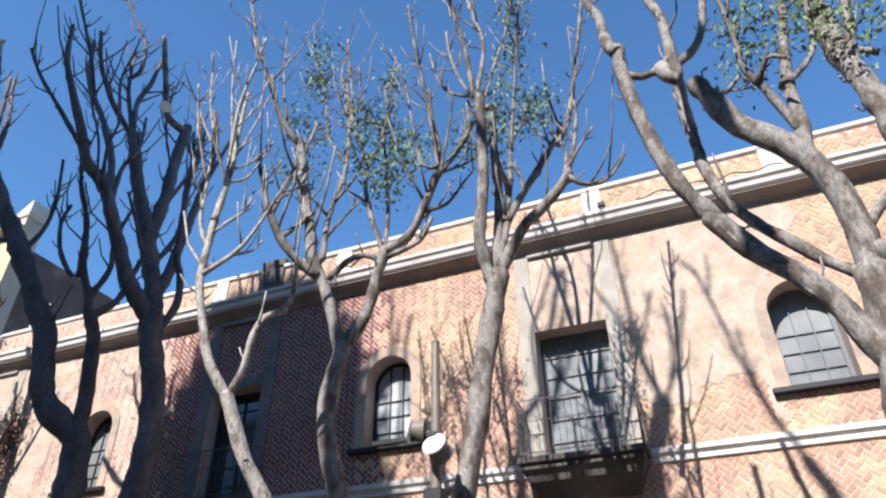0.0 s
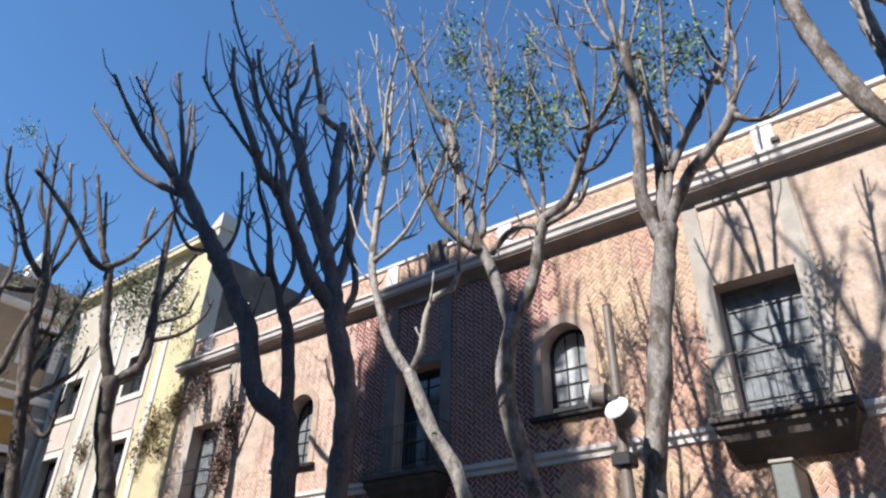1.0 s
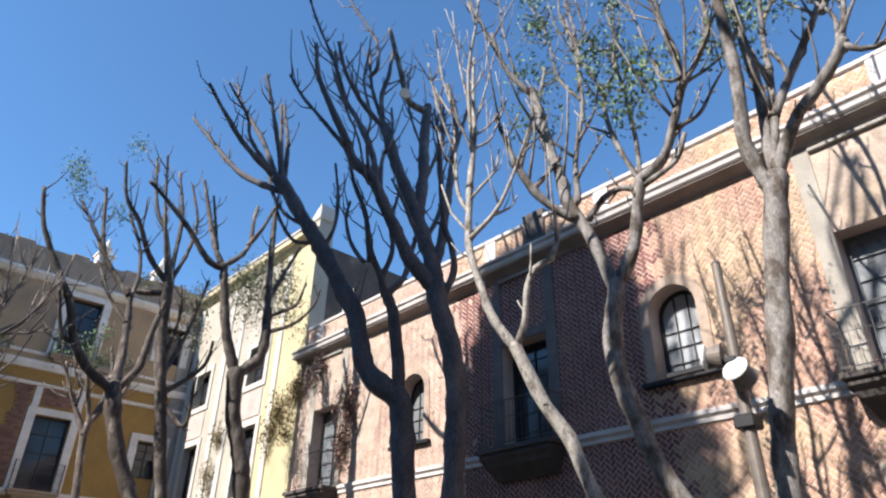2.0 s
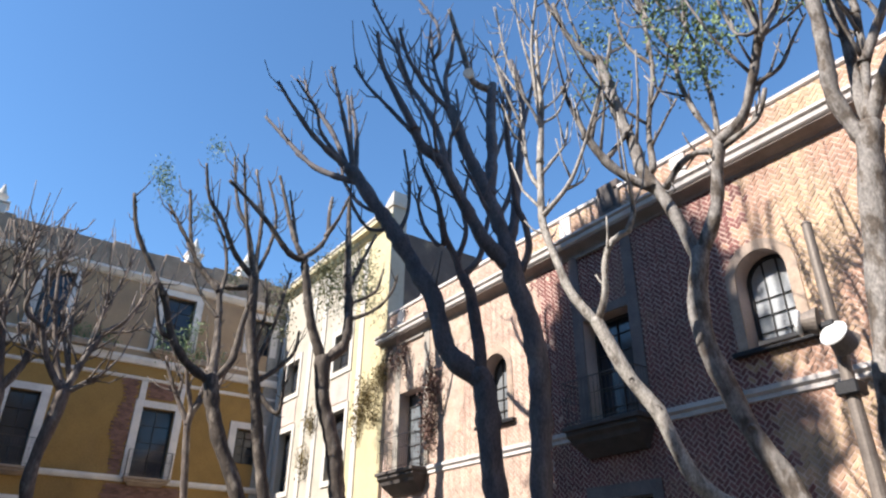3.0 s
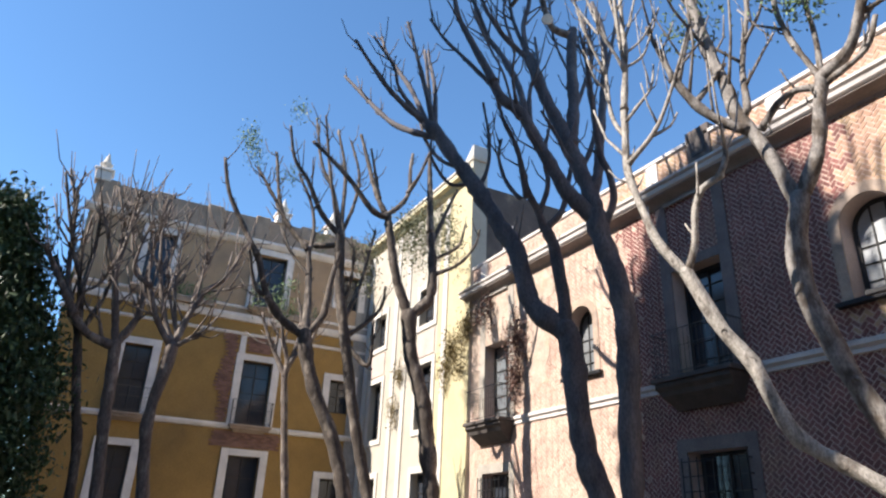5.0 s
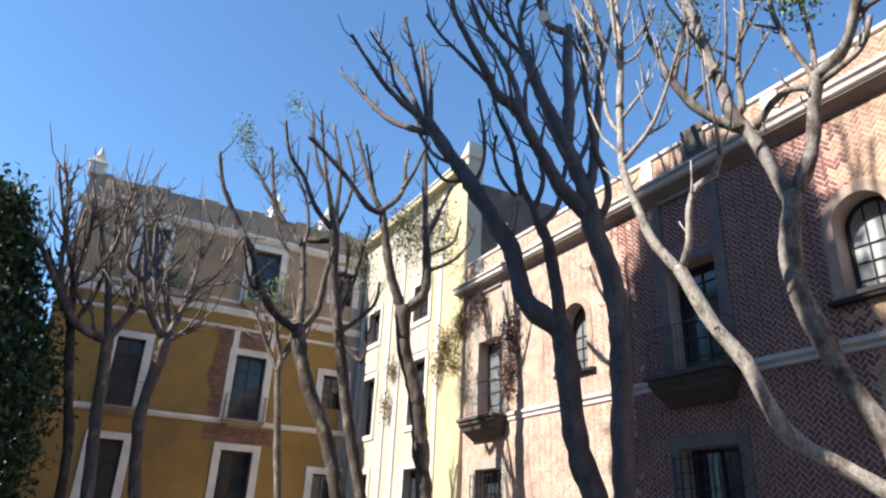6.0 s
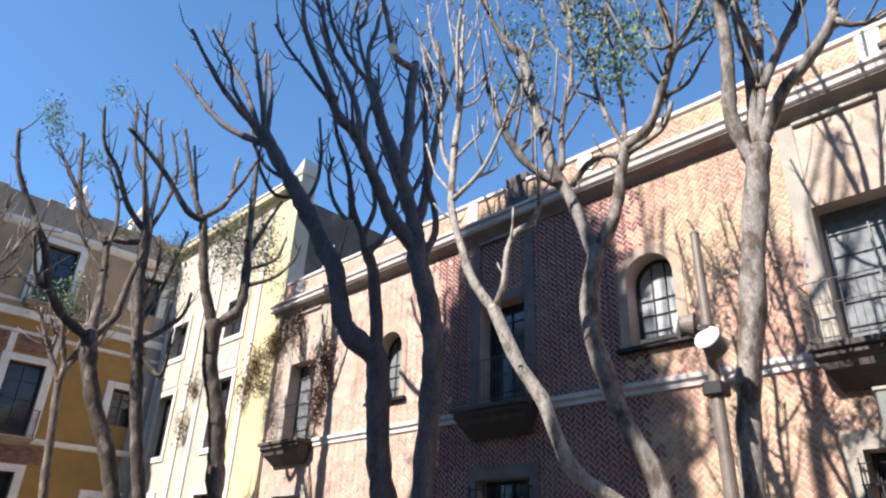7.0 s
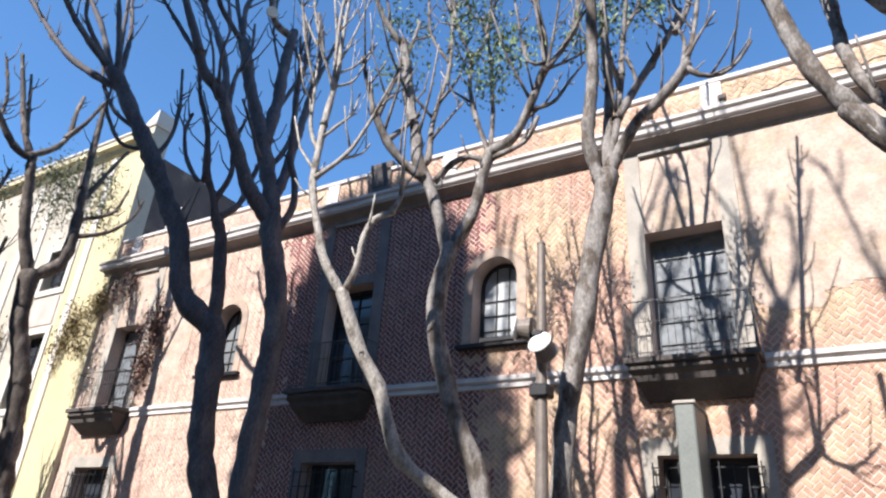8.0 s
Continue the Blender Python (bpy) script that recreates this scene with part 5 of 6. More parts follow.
limb(t, "branch", MIDBARK, 0.072, 0.039, (-0.46, -1.43, 6.56), (-0.50, -0.76, 7.15), (-0.56, -0.35, 7.71), (-0.71, -0.22, 8.39))
limb(t, "branch", MIDBARK, 0.066, 0.040, (-0.48, -1.50, 6.99), (-0.58, -1.09, 8.16), (-0.70, -0.87, 9.14), (-0.83, -0.64, 10.18))
limb(t, "branch", MIDBARK, 0.055, 0.031, (-0.53, -1.64, 7.73), (-0.49, -1.51, 7.70), (-0.25, -1.46, 8.67), (-0.12, -1.64, 9.46))
limb(t, "branch", MIDBARK, 0.072, 0.035, (-0.45, -1.38, 6.40), (0.01, -0.84, 5.77), (0.38, -0.94, 6.93))
spurs(t, MIDBARK, 5.0, 1.6)
leaves(t, LEAFOLIVE, 0.4, 200, (-2.27, -0.25, 9.44), (-2.24, -0.14, 10.25), (-2.25, -0.19, 8.86), (-2.35, -0.56, 9.98), (-2.67, -1.75, 10.40))
t = street_tree(-14.49, 0.86, "broad pollarded tree with thin grey branches before the ochre house")
limb(t, "trunk", PALEBARK, 0.112, 0.110, (0.00, 0.00, 0.00), (-0.00, -0.06, 0.72), (-0.00, -0.20, 1.73), (-0.01, -0.37, 3.11), (-0.01, -0.46, 4.17), (-0.01, -0.52, 4.86))
limb(t, "limb", PALEBARK, 0.093, 0.081, (-0.01, -0.50, 4.78), (0.09, -1.04, 4.94), (0.19, -1.42, 5.30))
limb(t, "branch", PALEBARK, 0.085, 0.042, (0.17, -1.35, 5.24), (0.34, -1.76, 5.87), (0.43, -2.02, 6.25), (0.48, -2.13, 6.44))
limb(t, "branch", PALEBARK, 0.063, 0.031, (0.19, -1.39, 5.25), (0.04, -1.63, 6.00), (-0.16, -1.77, 7.01), (-0.33, -1.94, 7.88))
limb(t, "branch", PALEBARK, 0.035, 0.023, (-0.30, -1.92, 7.81), (-0.34, -2.04, 8.19), (-0.37, -2.15, 8.52))
limb(t, "branch", PALEBARK, 0.031, 0.020, (-0.30, -1.93, 7.83), (-0.33, -1.90, 8.24), (-0.36, -1.87, 8.50))
limb(t, "branch", PALEBARK, 0.046, 0.024, (0.13, -1.19, 5.05), (-0.18, -1.45, 6.11), (-0.40, -1.53, 6.91), (-0.59, -1.53, 7.65))
limb(t, "branch", PALEBARK, 0.035, 0.018, (0.17, -1.35, 5.24), (0.32, -1.31, 5.63), (0.45, -1.03, 5.89), (0.61, -0.89, 6.34))
limb(t, "branch", PALEBARK, 0.036, 0.018, (0.04, -0.78, 4.89), (0.16, -0.91, 5.24), (0.25, -1.15, 5.40), (0.37, -1.33, 5.73))
limb(t, "limb", PALEBARK, 0.080, 0.061, (-0.01, -0.51, 4.83), (-0.11, -0.71, 5.76), (-0.17, -0.84, 6.39))
limb(t, "branch", PALEBARK, 0.053, 0.025, (-0.16, -0.83, 6.34), (-0.35, -0.76, 7.36), (-0.54, -0.74, 8.44))
limb(t, "branch", PALEBARK, 0.045, 0.023, (-0.16, -0.81, 6.25), (-0.02, -1.07, 6.89), (0.17, -1.42, 7.69))
limb(t, "branch", PALEBARK, 0.034, 0.021, (-0.14, -0.82, 6.34), (-0.61, -0.93, 7.69), (-0.92, -1.18, 8.59))
limb(t, "limb", PALEBARK, 0.080, 0.062, (-0.01, -0.51, 4.83), (-0.14, -0.23, 5.51), (-0.29, -0.24, 6.32))
limb(t, "branch", PALEBARK, 0.054, 0.025, (-0.26, -0.22, 6.22), (-0.43, -0.20, 7.13), (-0.67, -0.14, 8.47))
limb(t, "branch", PALEBARK, 0.039, 0.021, (-0.26, -0.23, 6.22), (-0.50, -0.52, 6.81), (-0.76, -0.68, 7.53), (-1.11, -0.66, 8.61))
limb(t, "branch", PALEBARK, 0.035, 0.021, (-0.31, -0.23, 6.55), (-0.49, -0.16, 7.57), (-0.69, 0.01, 8.70))
spurs(t, PALEBARK, 8.5, 2.1)
t = street_tree(-13.78, 1.56, "pollarded tree with a low fork and spreading thin branches")
limb(t, "trunk", PALEBARK, 0.115, 0.115, (0.00, 0.00, 0.00), (-0.01, -0.05, 0.77), (-0.02, -0.17, 1.77), (-0.04, -0.38, 3.22), (-0.03, -0.30, 4.28), (-0.02, -0.23, 4.83))
limb(t, "limb", PALEBARK, 0.068, 0.046, (-0.02, -0.24, 4.76), (0.08, -0.65, 5.32), (0.20, -0.91, 5.93))
limb(t, "branch", PALEBARK, 0.046, 0.022, (0.20, -0.90, 5.87), (0.25, -1.21, 6.10), (0.37, -1.20, 6.63), (0.51, -1.08, 7.16))
limb(t, "branch", PALEBARK, 0.061, 0.038, (-0.02, -0.24, 4.83), (-0.20, -0.52, 5.53), (-0.44, -0.77, 6.65))
limb(t, "branch", PALEBARK, 0.038, 0.020, (-0.41, -0.75, 6.55), (-0.54, -0.84, 7.32), (-0.62, -0.73, 7.81))
limb(t, "limb", PALEBARK, 0.082, 0.053, (-0.02, -0.23, 4.78), (-0.14, -0.04, 5.50), (-0.24, 0.20, 6.12))
limb(t, "branch", PALEBARK, 0.057, 0.025, (-0.22, 0.16, 6.07), (-0.30, 0.60, 6.55), (-0.42, 0.86, 7.32), (-0.46, 1.01, 7.53))
limb(t, "branch", PALEBARK, 0.054, 0.033, (-0.02, -0.24, 4.76), (0.13, 0.20, 5.12), (0.21, 0.39, 5.33))
limb(t, "branch", PALEBARK, 0.041, 0.017, (-0.13, -0.04, 5.47), (-0.35, 0.07, 6.31), (-0.57, 0.30, 7.23), (-0.82, 0.52, 8.25))
limb(t, "branch", PALEBARK, 0.036, 0.021, (-0.05, -0.17, 4.98), (-0.31, -0.34, 5.84), (-0.61, -0.41, 6.93), (-0.91, -0.32, 8.14))
limb(t, "branch", PALEBARK, 0.034, 0.016, (-0.23, 0.20, 6.12), (-0.16, 0.57, 6.18), (-0.08, 0.94, 6.36))
limb(t, "branch", PALEBARK, 0.030, 0.016, (-0.17, 0.04, 5.70), (-0.26, 0.10, 6.67), (-0.34, 0.03, 7.47))
limb(t, "branch", PALEBARK, 0.029, 0.016, (0.01, -0.16, 4.83), (-0.45, -0.54, 6.34), (-0.68, -0.51, 7.19), (-0.79, -0.46, 7.66))
spurs(t, PALEBARK, 8.5, 2.1)
t = street_tree(-19.36, 5.77, "small pale pollarded tree close to the ochre house")
limb(t, "trunk", PALEBARK, 0.111, 0.098, (0.00, 0.00, 0.00), (-0.04, -0.15, 1.86), (-0.09, -0.35, 3.29), (-0.14, -0.53, 4.71), (-0.18, -0.65, 5.85), (-0.14, -0.50, 6.32))
limb(t, "branch", PALEBARK, 0.082, 0.039, (-0.17, -0.64, 5.74), (-0.37, -1.02, 6.50), (-0.54, -1.36, 7.26), (-0.62, -1.48, 7.70))
limb(t, "branch", PALEBARK, 0.075, 0.031, (-0.16, -0.59, 6.07), (-0.15, -0.85, 6.83), (-0.12, -1.04, 7.53), (-0.12, -1.20, 7.89))
limb(t, "branch", PALEBARK, 0.075, 0.032, (-0.14, -0.51, 6.28), (-0.25, -0.37, 7.02), (-0.39, -0.34, 7.78), (-0.53, -0.47, 8.34))
limb(t, "branch", PALEBARK, 0.068, 0.032, (-0.14, -0.52, 6.32), (-0.02, -0.06, 6.85), (0.04, 0.14, 7.58), (0.05, 0.18, 8.13))
limb(t, "branch", PALEBARK, 0.060, 0.031, (-0.37, -1.02, 6.50), (-0.46, -0.97, 7.05), (-0.61, -1.17, 7.49))
limb(t, "branch", PALEBARK, 0.062, 0.032, (-0.31, -0.36, 7.36), (-0.16, -0.15, 7.76), (-0.07, -0.18, 8.18))
spurs(t, PALEBARK, 6.0, 1.7)

t = street_tree(-14.60, 0.32, "slender pollarded tree with a dark trunk before the ochre house")
limb(t, "trunk", MIDBARK, 0.095, 0.080, (0.00, 0.00, 0.00), (-0.00, -0.18, 2.62), (-0.00, -0.40, 3.64), (0.00, -0.66, 4.92))
limb(t, "branch", MIDBARK, 0.055, 0.026, (0.00, -0.64, 4.87), (-0.19, -0.97, 5.61), (-0.37, -1.34, 6.38), (-0.44, -1.75, 6.64))
limb(t, "branch", MIDBARK, 0.055, 0.026, (0.00, -0.64, 4.87), (0.20, -0.80, 5.77), (0.32, -1.15, 6.62), (0.46, -1.63, 8.07))
limb(t, "branch", MIDBARK, 0.055, 0.026, (0.20, -0.80, 5.77), (-0.10, -0.78, 6.86), (-0.19, -0.86, 7.87))
limb(t, "branch", MIDBARK, 0.055, 0.026, (-0.19, -0.97, 5.61), (-0.08, -1.17, 6.51), (0.03, -1.32, 7.84))
limb(t, "branch", MIDBARK, 0.055, 0.026, (0.00, -0.66, 4.92), (-0.30, -0.39, 5.89), (-0.40, -0.32, 6.83), (-0.50, -0.25, 8.18))
spurs(t, MIDBARK, 6.0, 1.8)
# four unseen trees added behind the camera to cast branch shadows
t = street_tree(-2.50, -1.00, "unseen tall pollarded tree added to cast its shadow on the facade")
limb(t, "trunk", BARK, 0.225, 0.143, (0.00, 0.00, 0.00), (-0.20, 0.00, 5.00), (-0.15, 0.00, 10.00), (-0.05, 0.00, 13.31), (0.02, 0.00, 14.59), (0.07, 0.00, 15.28), (0.38, 0.00, 16.11))
limb(t, "limb", BARK, 0.061, 0.031, (0.38, 0.00, 16.11), (0.17, 0.00, 16.97), (0.13, 0.00, 17.60), (0.09, 0.00, 18.38), (0.01, 0.00, 19.71))
limb(t, "branch", BARK, 0.038, 0.026, (0.19, 0.00, 17.07), (-0.20, 0.10, 17.89), (-0.42, 0.15, 18.39), (-0.42, 0.15, 18.86))
limb(t, "branch", BARK, 0.046, 0.028, (0.38, 0.00, 16.11), (0.68, -0.10, 16.78), (0.93, -0.15, 17.64), (1.07, -0.20, 18.25))
limb(t, "branch", BARK, 0.033, 0.026, (0.56, -0.05, 16.51), (0.72, 0.10, 17.07), (0.71, 0.15, 17.80))
limb(t, "branch", BARK, 0.033, 0.026, (0.19, 0.00, 17.07), (0.42, -0.05, 17.86), (0.54, -0.10, 18.27))
limb(t, "limb", BARK, 0.076, 0.041, (-0.02, 0.00, 13.94), (-0.55, 0.10, 14.80), (-0.53, 0.15, 15.70), (-0.55, 0.20, 16.69), (-0.57, 0.20, 17.42))
limb(t, "branch", BARK, 0.044, 0.028, (0.05, 0.00, 14.42), (0.28, -0.10, 14.62), (0.57, -0.15, 15.06), (0.67, -0.20, 15.22))
limb(t, "branch", BARK, 0.044, 0.028, (0.04, 0.00, 14.26), (0.36, 0.05, 14.13), (0.47, 0.10, 14.28), (0.43, 0.10, 14.61))
spurs(t, BARK, 1.5, 1.2)

t = street_tree(-0.20, -1.00, "unseen leaning pollarded tree added to shade the plastered wall")
limb(t, "trunk", BARK, 0.195, 0.098, (0.00, 0.00, 0.00), (0.10, 0.00, 6.00), (0.15, 0.00, 11.00), (0.14, 0.00, 13.96), (-0.11, 0.00, 14.96))
limb(t, "limb", BARK, 0.048, 0.028, (-0.11, 0.00, 14.96), (-0.45, 0.00, 15.83), (-0.63, 0.00, 16.68), (-0.81, 0.00, 17.66), (-0.97, 0.00, 18.45))
limb(t, "branch", BARK, 0.031, 0.023, (-0.94, 0.00, 18.31), (-1.11, 0.00, 18.61), (-1.21, 0.00, 18.76))
limb(t, "branch", BARK, 0.028, 0.020, (-0.84, 0.00, 17.86), (-0.74, 0.00, 18.31), (-0.70, 0.00, 18.71))
limb(t, "branch", BARK, 0.031, 0.023, (-0.31, 0.00, 15.46), (-0.51, 0.00, 16.36), (-0.54, 0.00, 17.16))
spurs(t, BARK, 1.5, 1.2)

t = street_tree(-4.85, -1.80, "unseen slender pollarded tree added to cast a shadow beside the balcony")
limb(t, "trunk", BARK, 0.240, 0.110, (0.00, 0.00, 0.00), (0.10, 0.00, 6.00), (-0.07, 0.00, 13.99), (0.05, 0.00, 15.05), (0.18, 0.00, 16.17), (0.20, 0.00, 16.88))
limb(t, "limb", BARK, 0.072, 0.043, (0.20, -0.00, 16.82), (0.62, -0.04, 17.29), (0.73, -0.04, 17.75), (0.98, -0.04, 18.83), (1.21, -0.04, 19.73))
limb(t, "branch", BARK, 0.051, 0.034, (0.20, 0.00, 16.88), (-0.01, 0.08, 17.65), (-0.01, 0.08, 18.86))
limb(t, "branch", BARK, 0.043, 0.034, (0.73, -0.00, 17.75), (0.99, -0.12, 18.37), (1.26, -0.12, 19.23), (1.27, -0.12, 19.83))
limb(t, "branch", BARK, 0.043, 0.034, (0.62, 0.00, 17.29), (0.58, 0.16, 18.22), (0.78, 0.16, 18.87), (1.10, 0.16, 19.63))
limb(t, "branch", BARK, 0.051, 0.038, (0.09, -0.00, 14.69), (0.54, -0.20, 14.98), (0.79, -0.20, 15.29), (0.85, -0.20, 15.55))
spurs(t, BARK, 1.2, 1.2)
t = street_tree(-7.38, -3.00, "unseen slender pollarded tree added to cast a shadow across the arched window")
limb(t, "trunk", BARK, 0.150, 0.072, (0.00, 0.00, 0.00), (0.10, 0.00, 6.00), (0.24, 0.00, 15.03), (0.13, 0.00, 15.80), (-0.01, 0.00, 16.61), (-0.14, 0.00, 17.47))
limb(t, "limb", BARK, 0.053, 0.036, (-0.01, -0.00, 16.61), (0.35, -0.04, 18.32), (0.33, -0.04, 19.77), (0.44, -0.04, 20.52))
limb(t, "branch", BARK, 0.045, 0.032, (-0.14, 0.00, 17.47), (0.02, 0.08, 19.33), (-0.03, 0.08, 21.11))
limb(t, "branch", BARK, 0.053, 0.036, (0.19, -0.00, 15.61), (0.72, -0.12, 16.08), (0.83, -0.12, 16.87), (0.99, -0.12, 17.80), (1.28, -0.12, 19.12))
limb(t, "branch", BARK, 0.038, 0.032, (0.35, 0.00, 18.32), (0.15, 0.16, 19.30), (0.19, 0.16, 20.32))
limb(t, "branch", BARK, 0.038, 0.032, (-0.14, -0.00, 17.47), (-0.34, -0.20, 18.89), (-0.32, -0.20, 20.02))
spurs(t, BARK, 1.2, 1.2)

# a tall dense evergreen, unseen and added, shades the middle of the facade
def evergreen(x, y, height, low, radius, label, clumps, leaf, mat, seed, blunt=0.12):
    rnd = random.Random(seed)
    t = thing("tree", pose(x, y, 0), label, "tree")
    part("trunk", tube(bmesh.new(), smooth([(0, 0, 0), (0.1, 0.05, height * 0.4), (0, 0, height * 0.9)], 0.4), 0.38, 0.08, 12), SHADEBARK, t)
    bm = bmesh.new()
    for i in range(9):
        z = low + (height - low) * (i + 0.5) / 10
        a = rnd.uniform(0, 6.3)
        tube(bm, smooth([(0, 0, z - 0.8), (math.cos(a) * radius * 0.4, math.sin(a) * radius * 0.4, z), (math.cos(a) * radius * 0.75, math.sin(a) * radius * 0.75, z + 0.5)], 0.3), 0.09, 0.03, 6)
    part("limb_growth", bm, SHADEBARK, t)
    bm = bmesh.new()
    for i in range(clumps):
        f = rnd.random()
        z = low + (height - low) * f
        w = radius * min(1.0, 0.55 + f * 2.2) * min(1.0, blunt + 1.9 * (1 - f))
        a, q = rnd.uniform(0, 6.3), w * math.sqrt(rnd.random())
        leaf_cloud(bm, Vector((math.cos(a) * q, math.sin(a) * q, z)), 0.55, 34, leaf, rnd)
    tagged(part("crown", bm, mat, t), kind="stuff")
    return t


evergreen(-10.85, -7.5, 24.6, 9.0, 3.1, "unseen tall dense tree added to shade the facade", 2900, 0.36, LEAFDARK, 3, 0.5)
evergreen(-14.8, -2.2, 7.3, 0.5, 1.75, "dense dark green tree beside the ochre house", 2300, 0.15, LEAFGREEN, 5)


# ---- creepers on the walls ----
def creeper(label, mat, y, *spots):
    """Hanging sprays of dry leaves on thin stems, against a wall at y."""
    x, z = sum(s[0] for s in spots) / len(spots), min(s[1] for s in spots)
    t = thing("creeper", pose(x, y, z), label, "climbing plant")
    bm, stems = bmesh.new(), bmesh.new()
    for px, pz in spots:
        for k in range(5):
            leaf_cloud(bm, Vector((px - x + tree_rnd.gauss(0, 0.16), -0.1, pz - z + tree_rnd.gauss(0, 0.2) - 0.08 * k)), 0.36 - 0.035 * k, 46 if mat == BROWNLEAF else 70, 0.11, tree_rnd, 1.5)
        tube(stems, smooth([(px - x, -0.03, pz - z + 0.5), (px - x + tree_rnd.uniform(-0.1, 0.1), -0.09, pz - z), (px - x + tree_rnd.uniform(-0.2, 0.2), -0.05, pz - z - 0.8)], 0.2), 0.014, 0.006, 5)
    for v in bm.verts:
        v.co.y = max(-0.35, min(-0.02, v.co.y))
    tagged(part("foliage", bm, mat, t), kind="stuff")
    tagged(part("stem_growth", stems, MIDBARK, t), kind="stuff")


DRYLEAF = material("dry_olive_leaves", (0.17, 0.13, 0.055), rough=0.7, per_island=0.4)
BROWNLEAF = material("brown_leaves_and_leaf_shade", (0.15, 0.085, 0.065), rough=0.7, per_island=0.4)
creeper("dry olive creeper hanging on the cream wall", DRYLEAF, D - 0.13, (-18.37, 8.26), (-18.76, 8.08), (-19.70, 7.80), (-19.87, 7.46), (-19.95, 6.93), (-19.08, 7.23))
creeper("dry olive creeper between the cream house windows", DRYLEAF, D - 0.19, (-23.9, 7.54), (-24.07, 6.14))
# some of these brown sprays stand in for leaf shadows on the brick
creeper("dry brown creeper, partly standing for leaf shadows, around a balcony door", BROWNLEAF, D - 0.02, (-17.85, 8.51), (-17.39, 8.65), (-16.02, 7.63), (-15.96, 7.21), (-15.98, 6.62), (-15.99, 6.16), (-15.92, 5.74), (-15.59, 6.84))
hedge = thing("ledge_plants", WEST @ pose(3.1, -0.2, 10.1), "green leafy plants in stone planters on the ledge", "plants")
bm = bmesh.new()
for u in (-0.6, -0.2, 0.25, 0.7, 4.2, 4.7, 5.2):
    leaf_cloud(bm, Vector((u, 0, 0.28)), 0.4, 120, 0.11, tree_rnd)
tagged(part("foliage", bm, LEAF, hedge), kind="stuff")


# ---- herringbone bricks of the facade ----
BL, BW, GAP = 0.17, 0.085, 0.018
KEEP_OUT = []
for x in BAYS:
    if x == BAYS[1]:
        KEEP_OUT += [(x - DW - 0.3, x - DW + 0.07, FLOOR2 - 0.3, 9.1), (x + DW - 0.07, x + DW + 0.3, FLOOR2 - 0.3, 9.1), (x - DW - 0.07, x + DW + 0.07, FLOOR2 - 0.3, DTOP + 0.22)]
    else:
        KEEP_OUT += [(x - DW - 0.3, x + DW + 0.3, FLOOR2 - 0.3, 9.1)]
    KEEP_OUT += [(x - LW - 0.24, x + LW + 0.24, 0.85, 3.62), (x - 1.0, x + 1.0, 4.6, 4.9)]
for x in ARCHES:
    KEEP_OUT += [(x - AW - 0.2, x + AW + 0.2, AZ0 - 0.09, ATOP - AW)]


def plastered(x, z, grow=0.0):
    """Where plaster still covers the bricks: by the balcony door and the blind arch, and high up at the far end."""
    e = noise.noise(Vector((x * 0.9, 3.1, z * 0.9))) * 0.5 + noise.noise(Vector((x * 4, 1.7, z * 4))) * 0.25
    g = grow + 0.04 * noise.noise(Vector((x * 17, 4.2, z * 17)))
    if -1.05 - g < x < 1.75 + e * 2 + g and 5.6 + e * 2 - g < z < 9.1:
        return True
    return -19.5 < x + e < -14.5 + g and 5.5 + e * 1.5 - g < z < 9.1


def plaster_skin(x0, x1, z0, z1, cell=0.05):
    """A thin skin of plaster with a broken edge, standing just proud of the bricks."""
    nx, nz = int((x1 - x0) / cell), int((z1 - z0) / cell)
    on = set()
    for i in range(nx):
        for k in range(nz):
            x, z = x0 + (i + 0.5) * cell, z0 + (k + 0.5) * cell
            if plastered(x, z, 0.07) and not any(abs(x - a) < AW + 0.03 and AZ0 - 0.12 < z < ATOP - AW + math.sqrt(max(0, (AW + 0.03) ** 2 - (x - a) ** 2)) for a in ARCHES) \
                    and not any(abs(x - b) < DW + 0.05 and z < DTOP + 0.05 for b in BAYS):
                on.add((i, k))
    ids, vs, fs = {}, [], []

    def vert(i, k, back):
        key = (i, k, back)
        if key not in ids:
            ids[key] = len(vs)
            jx, jz = (0.4 * cell * noise.noise(Vector((i * 0.9, k * 0.9, s))) for s in (0.3, 7.7))
            swell = 0.004 * noise.noise(Vector((i * 0.11, k * 0.11, 2.2)))
            vs.append((x0 + i * cell + jx, D if back else D - 0.0135 - swell * (swell > 0) * 0.2, z0 + k * cell + jz))
        return ids[key]

    for i, k in sorted(on):
        q = ((i, k), (i + 1, k), (i + 1, k + 1), (i, k + 1))
        fs.append(tuple(vert(*c, 0) for c in q))
        for (a, b), (di, dk) in zip(zip(q, q[1:] + q[:1]), ((0, -1), (1, 0), (0, 1), (-1, 0))):
            if (i + di, k + dk) not in on:
                fs.append((vert(*b, 0), vert(*a, 0), vert(*a, 1), vert(*b, 1)))
    me = bpy.data.meshes.new("plaster_skin")
    me.from_pydata(vs, [], fs)
    me.materials.append(PLASTER)
    o = new("plaster_skin", me)
    o.parent = bpy.data.objects["wall_north"]
    o["label"] = "worn plaster left on the brickwork"


plaster_skin(-1.3, 3.6, 4.9, 9.03)
plaster_skin(FX0, -13.8, 4.9, 9.03)


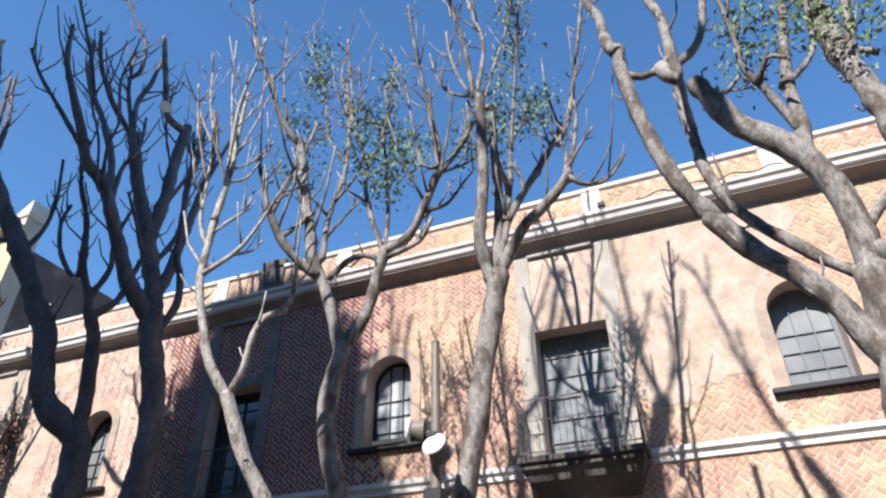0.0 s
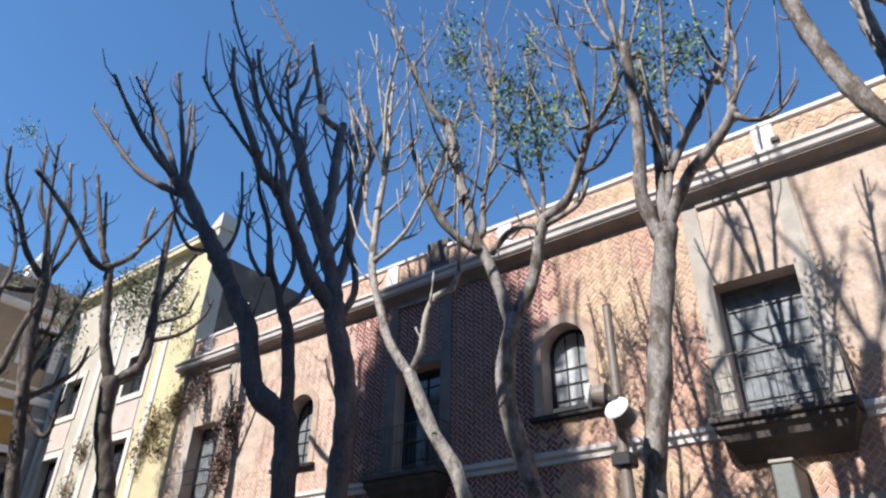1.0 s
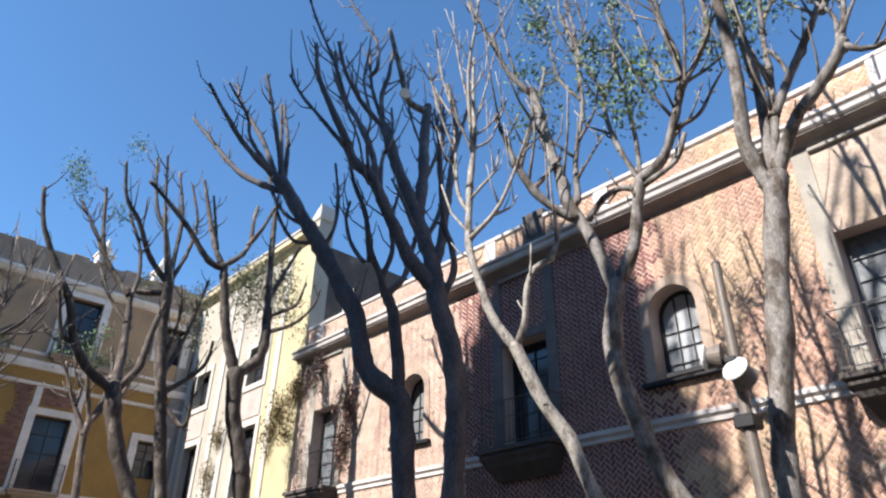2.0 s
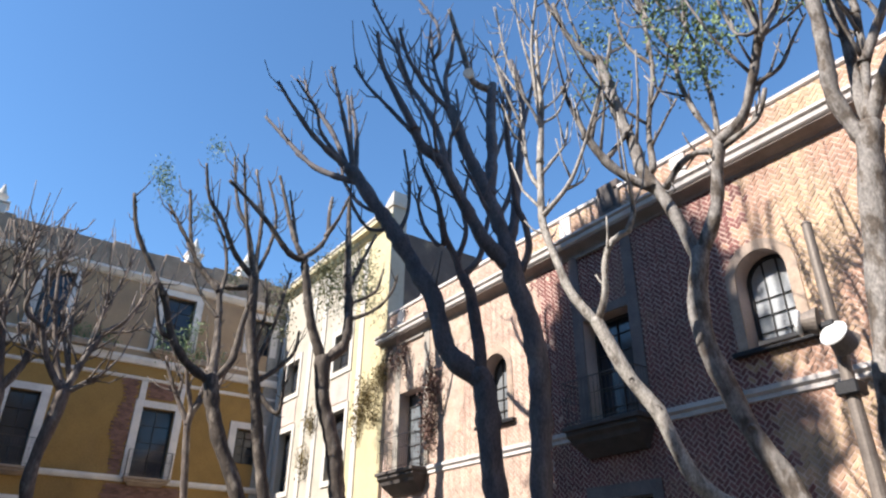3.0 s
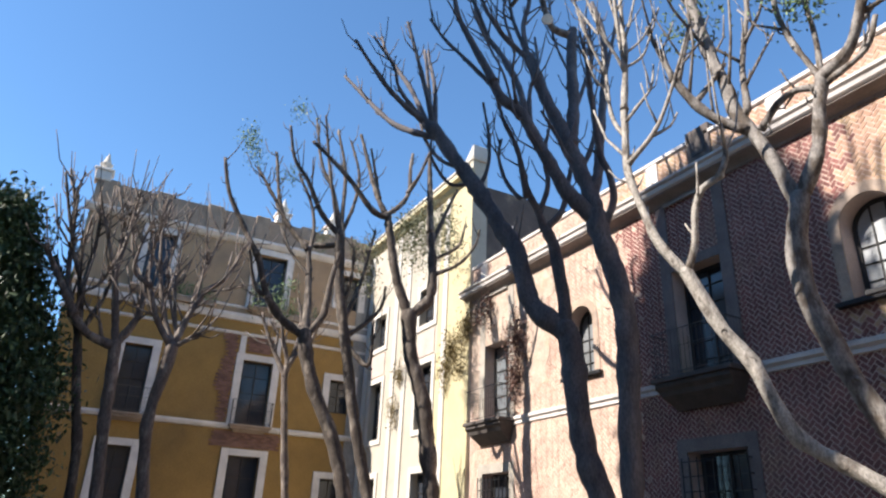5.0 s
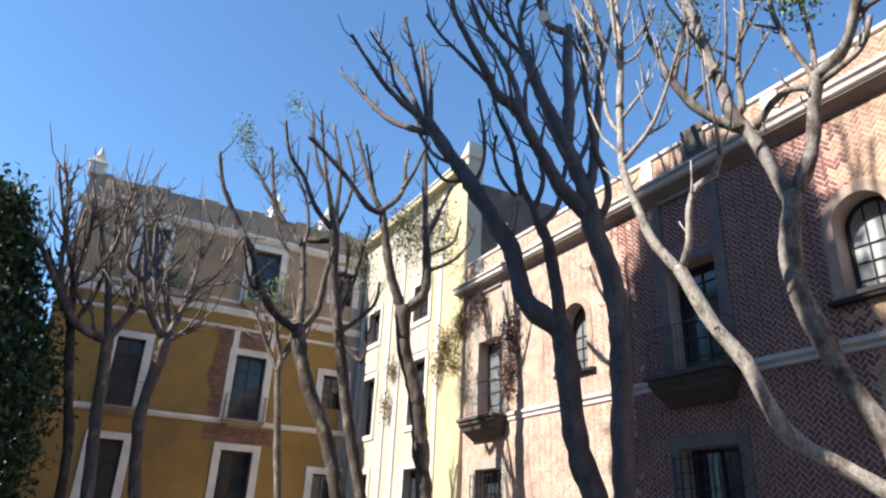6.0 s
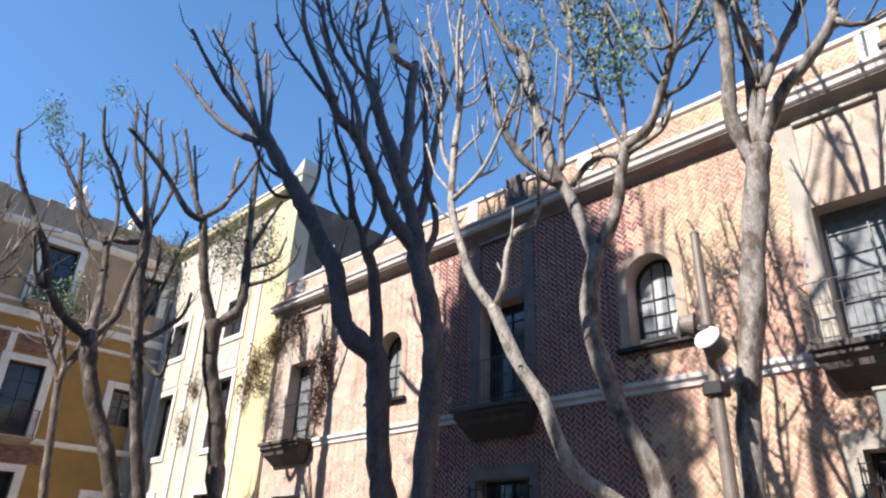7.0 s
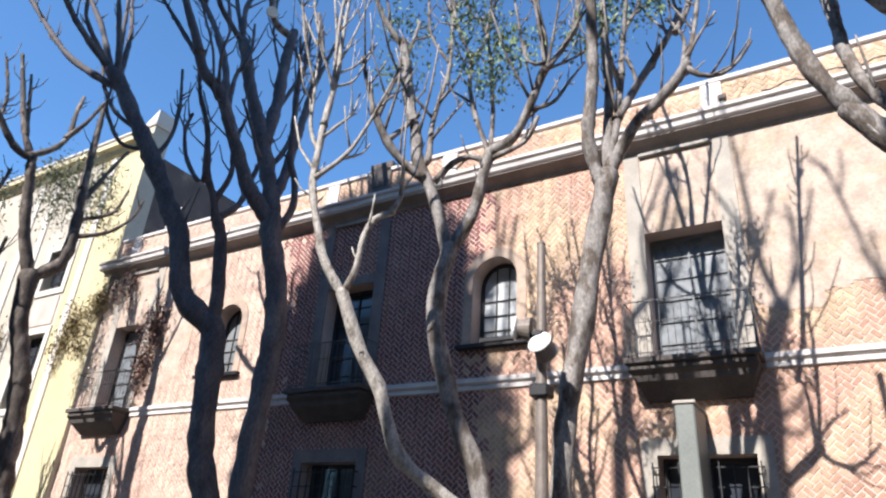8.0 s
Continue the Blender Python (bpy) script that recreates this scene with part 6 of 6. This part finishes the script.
def brick_clear(x, z):
    """Bricks run a little way under the mouldings and surrounds, and stop there."""
    u = 0.07
    if not FX0 + 0.09 < x < FX1 - 0.09 or not (0.09 < z < 9.06 or 9.5 < z < 10.1) or 4.60 + u < z < 4.86 - u:
        return False
    for a, b, c, d in KEEP_OUT:
        if a + u < x < b - u and c + u < z < d - u:
            return False
    for a in ARCHES:
        if z > ATOP - AW - 0.1 and math.hypot(x - a, z - (ATOP - AW)) < AW + 0.2 - u:
            return False
    return not plastered(x, z)


def herringbone():
    """Centres and turns of bricks laid in zigzag courses at 45 degrees."""
    out, c = [], math.sqrt(0.5)
    for i in range(-190, 190):
        for j in range(-85, 85):
            # one lying and one standing brick, stepped by (1, 1) and by (2, -2) brick widths, then turned by 45 degrees
            a, b = i + 2 * j, i - 2 * j
            for p, q, turn in ((a + 1, b + 0.5, 0), (a - 0.5, b + 1, 90)):
                u, v = p * BW, q * BW
                out.append(((u - v) * c - 1.0, (u + v) * c + 1.0, 45 + turn))
    return out


def brick_mesh(seed):
    rnd = random.Random(seed)
    hl, hw, d = (BL - GAP) / 2, (BW - GAP) / 2, 0.007 + 0.004 * rnd.random()
    j = lambda: rnd.uniform(-0.004, 0.004)
    back = [(-hl, -hw), (hl, -hw), (hl, hw), (-hl, hw)]
    vs = [(x, 0.01, z) for x, z in back] + [(x * 0.985 + j(), -d, z * 0.97 + j()) for x, z in back]
    fs = [(4, 5, 6, 7), (0, 1, 5, 4), (1, 2, 6, 5), (2, 3, 7, 6), (3, 0, 4, 7)]
    return vs, fs


shapes = [brick_mesh(s) for s in range(6)]
meshes = []
for vs, fs in shapes:
    me = bpy.data.meshes.new("brick")
    me.from_pydata(vs, [], fs)
    me.materials.append(LIMEBRICK)
    meshes.append(me)
wall_n = bpy.data.objects["wall_north"]
bare, limed, pale, singles = ([], []), ([], []), ([], []), 0
rnd = random.Random(7)
for x, z, turn in herringbone():
    if not brick_clear(x, z):
        continue
    k = rnd.randrange(6)
    near = -0.8 < x < 1.6 and 3.0 < z < 4.6
    if near and singles < 300:
        o = new("brick", meshes[k])
        o.parent = wall_n
        o.matrix_world = pose(x, D, z, 0, -turn, 0)
        singles += 1
        continue
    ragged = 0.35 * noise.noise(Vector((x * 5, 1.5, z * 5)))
    # the darkened brick stays only where the evergreen's shade falls
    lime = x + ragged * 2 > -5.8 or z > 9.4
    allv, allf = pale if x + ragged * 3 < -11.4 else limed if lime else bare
    a = radians(turn)
    ca, sa, n = math.cos(a), math.sin(a), len(allv)
    allv.extend([(x + p * ca - q * sa, D + d, z + p * sa + q * ca) for p, d, q in shapes[k][0]])
    allf.extend([tuple(n + i for i in f) for f in shapes[k][1]])
for (vs, fs), mat, label in ((bare, SHADEBRICK, "herringbone brickwork darkened where the facade lies in shade"), (limed, LIMEBRICK, "limewashed herringbone brickwork"), (pale, PALEBRICK, "thickly limewashed herringbone brickwork")):
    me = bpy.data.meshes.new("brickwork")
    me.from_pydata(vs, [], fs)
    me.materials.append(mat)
    bw = new("brickwork", me)
    bw.parent = wall_n
    tagged(bw, label, kind="stuff")
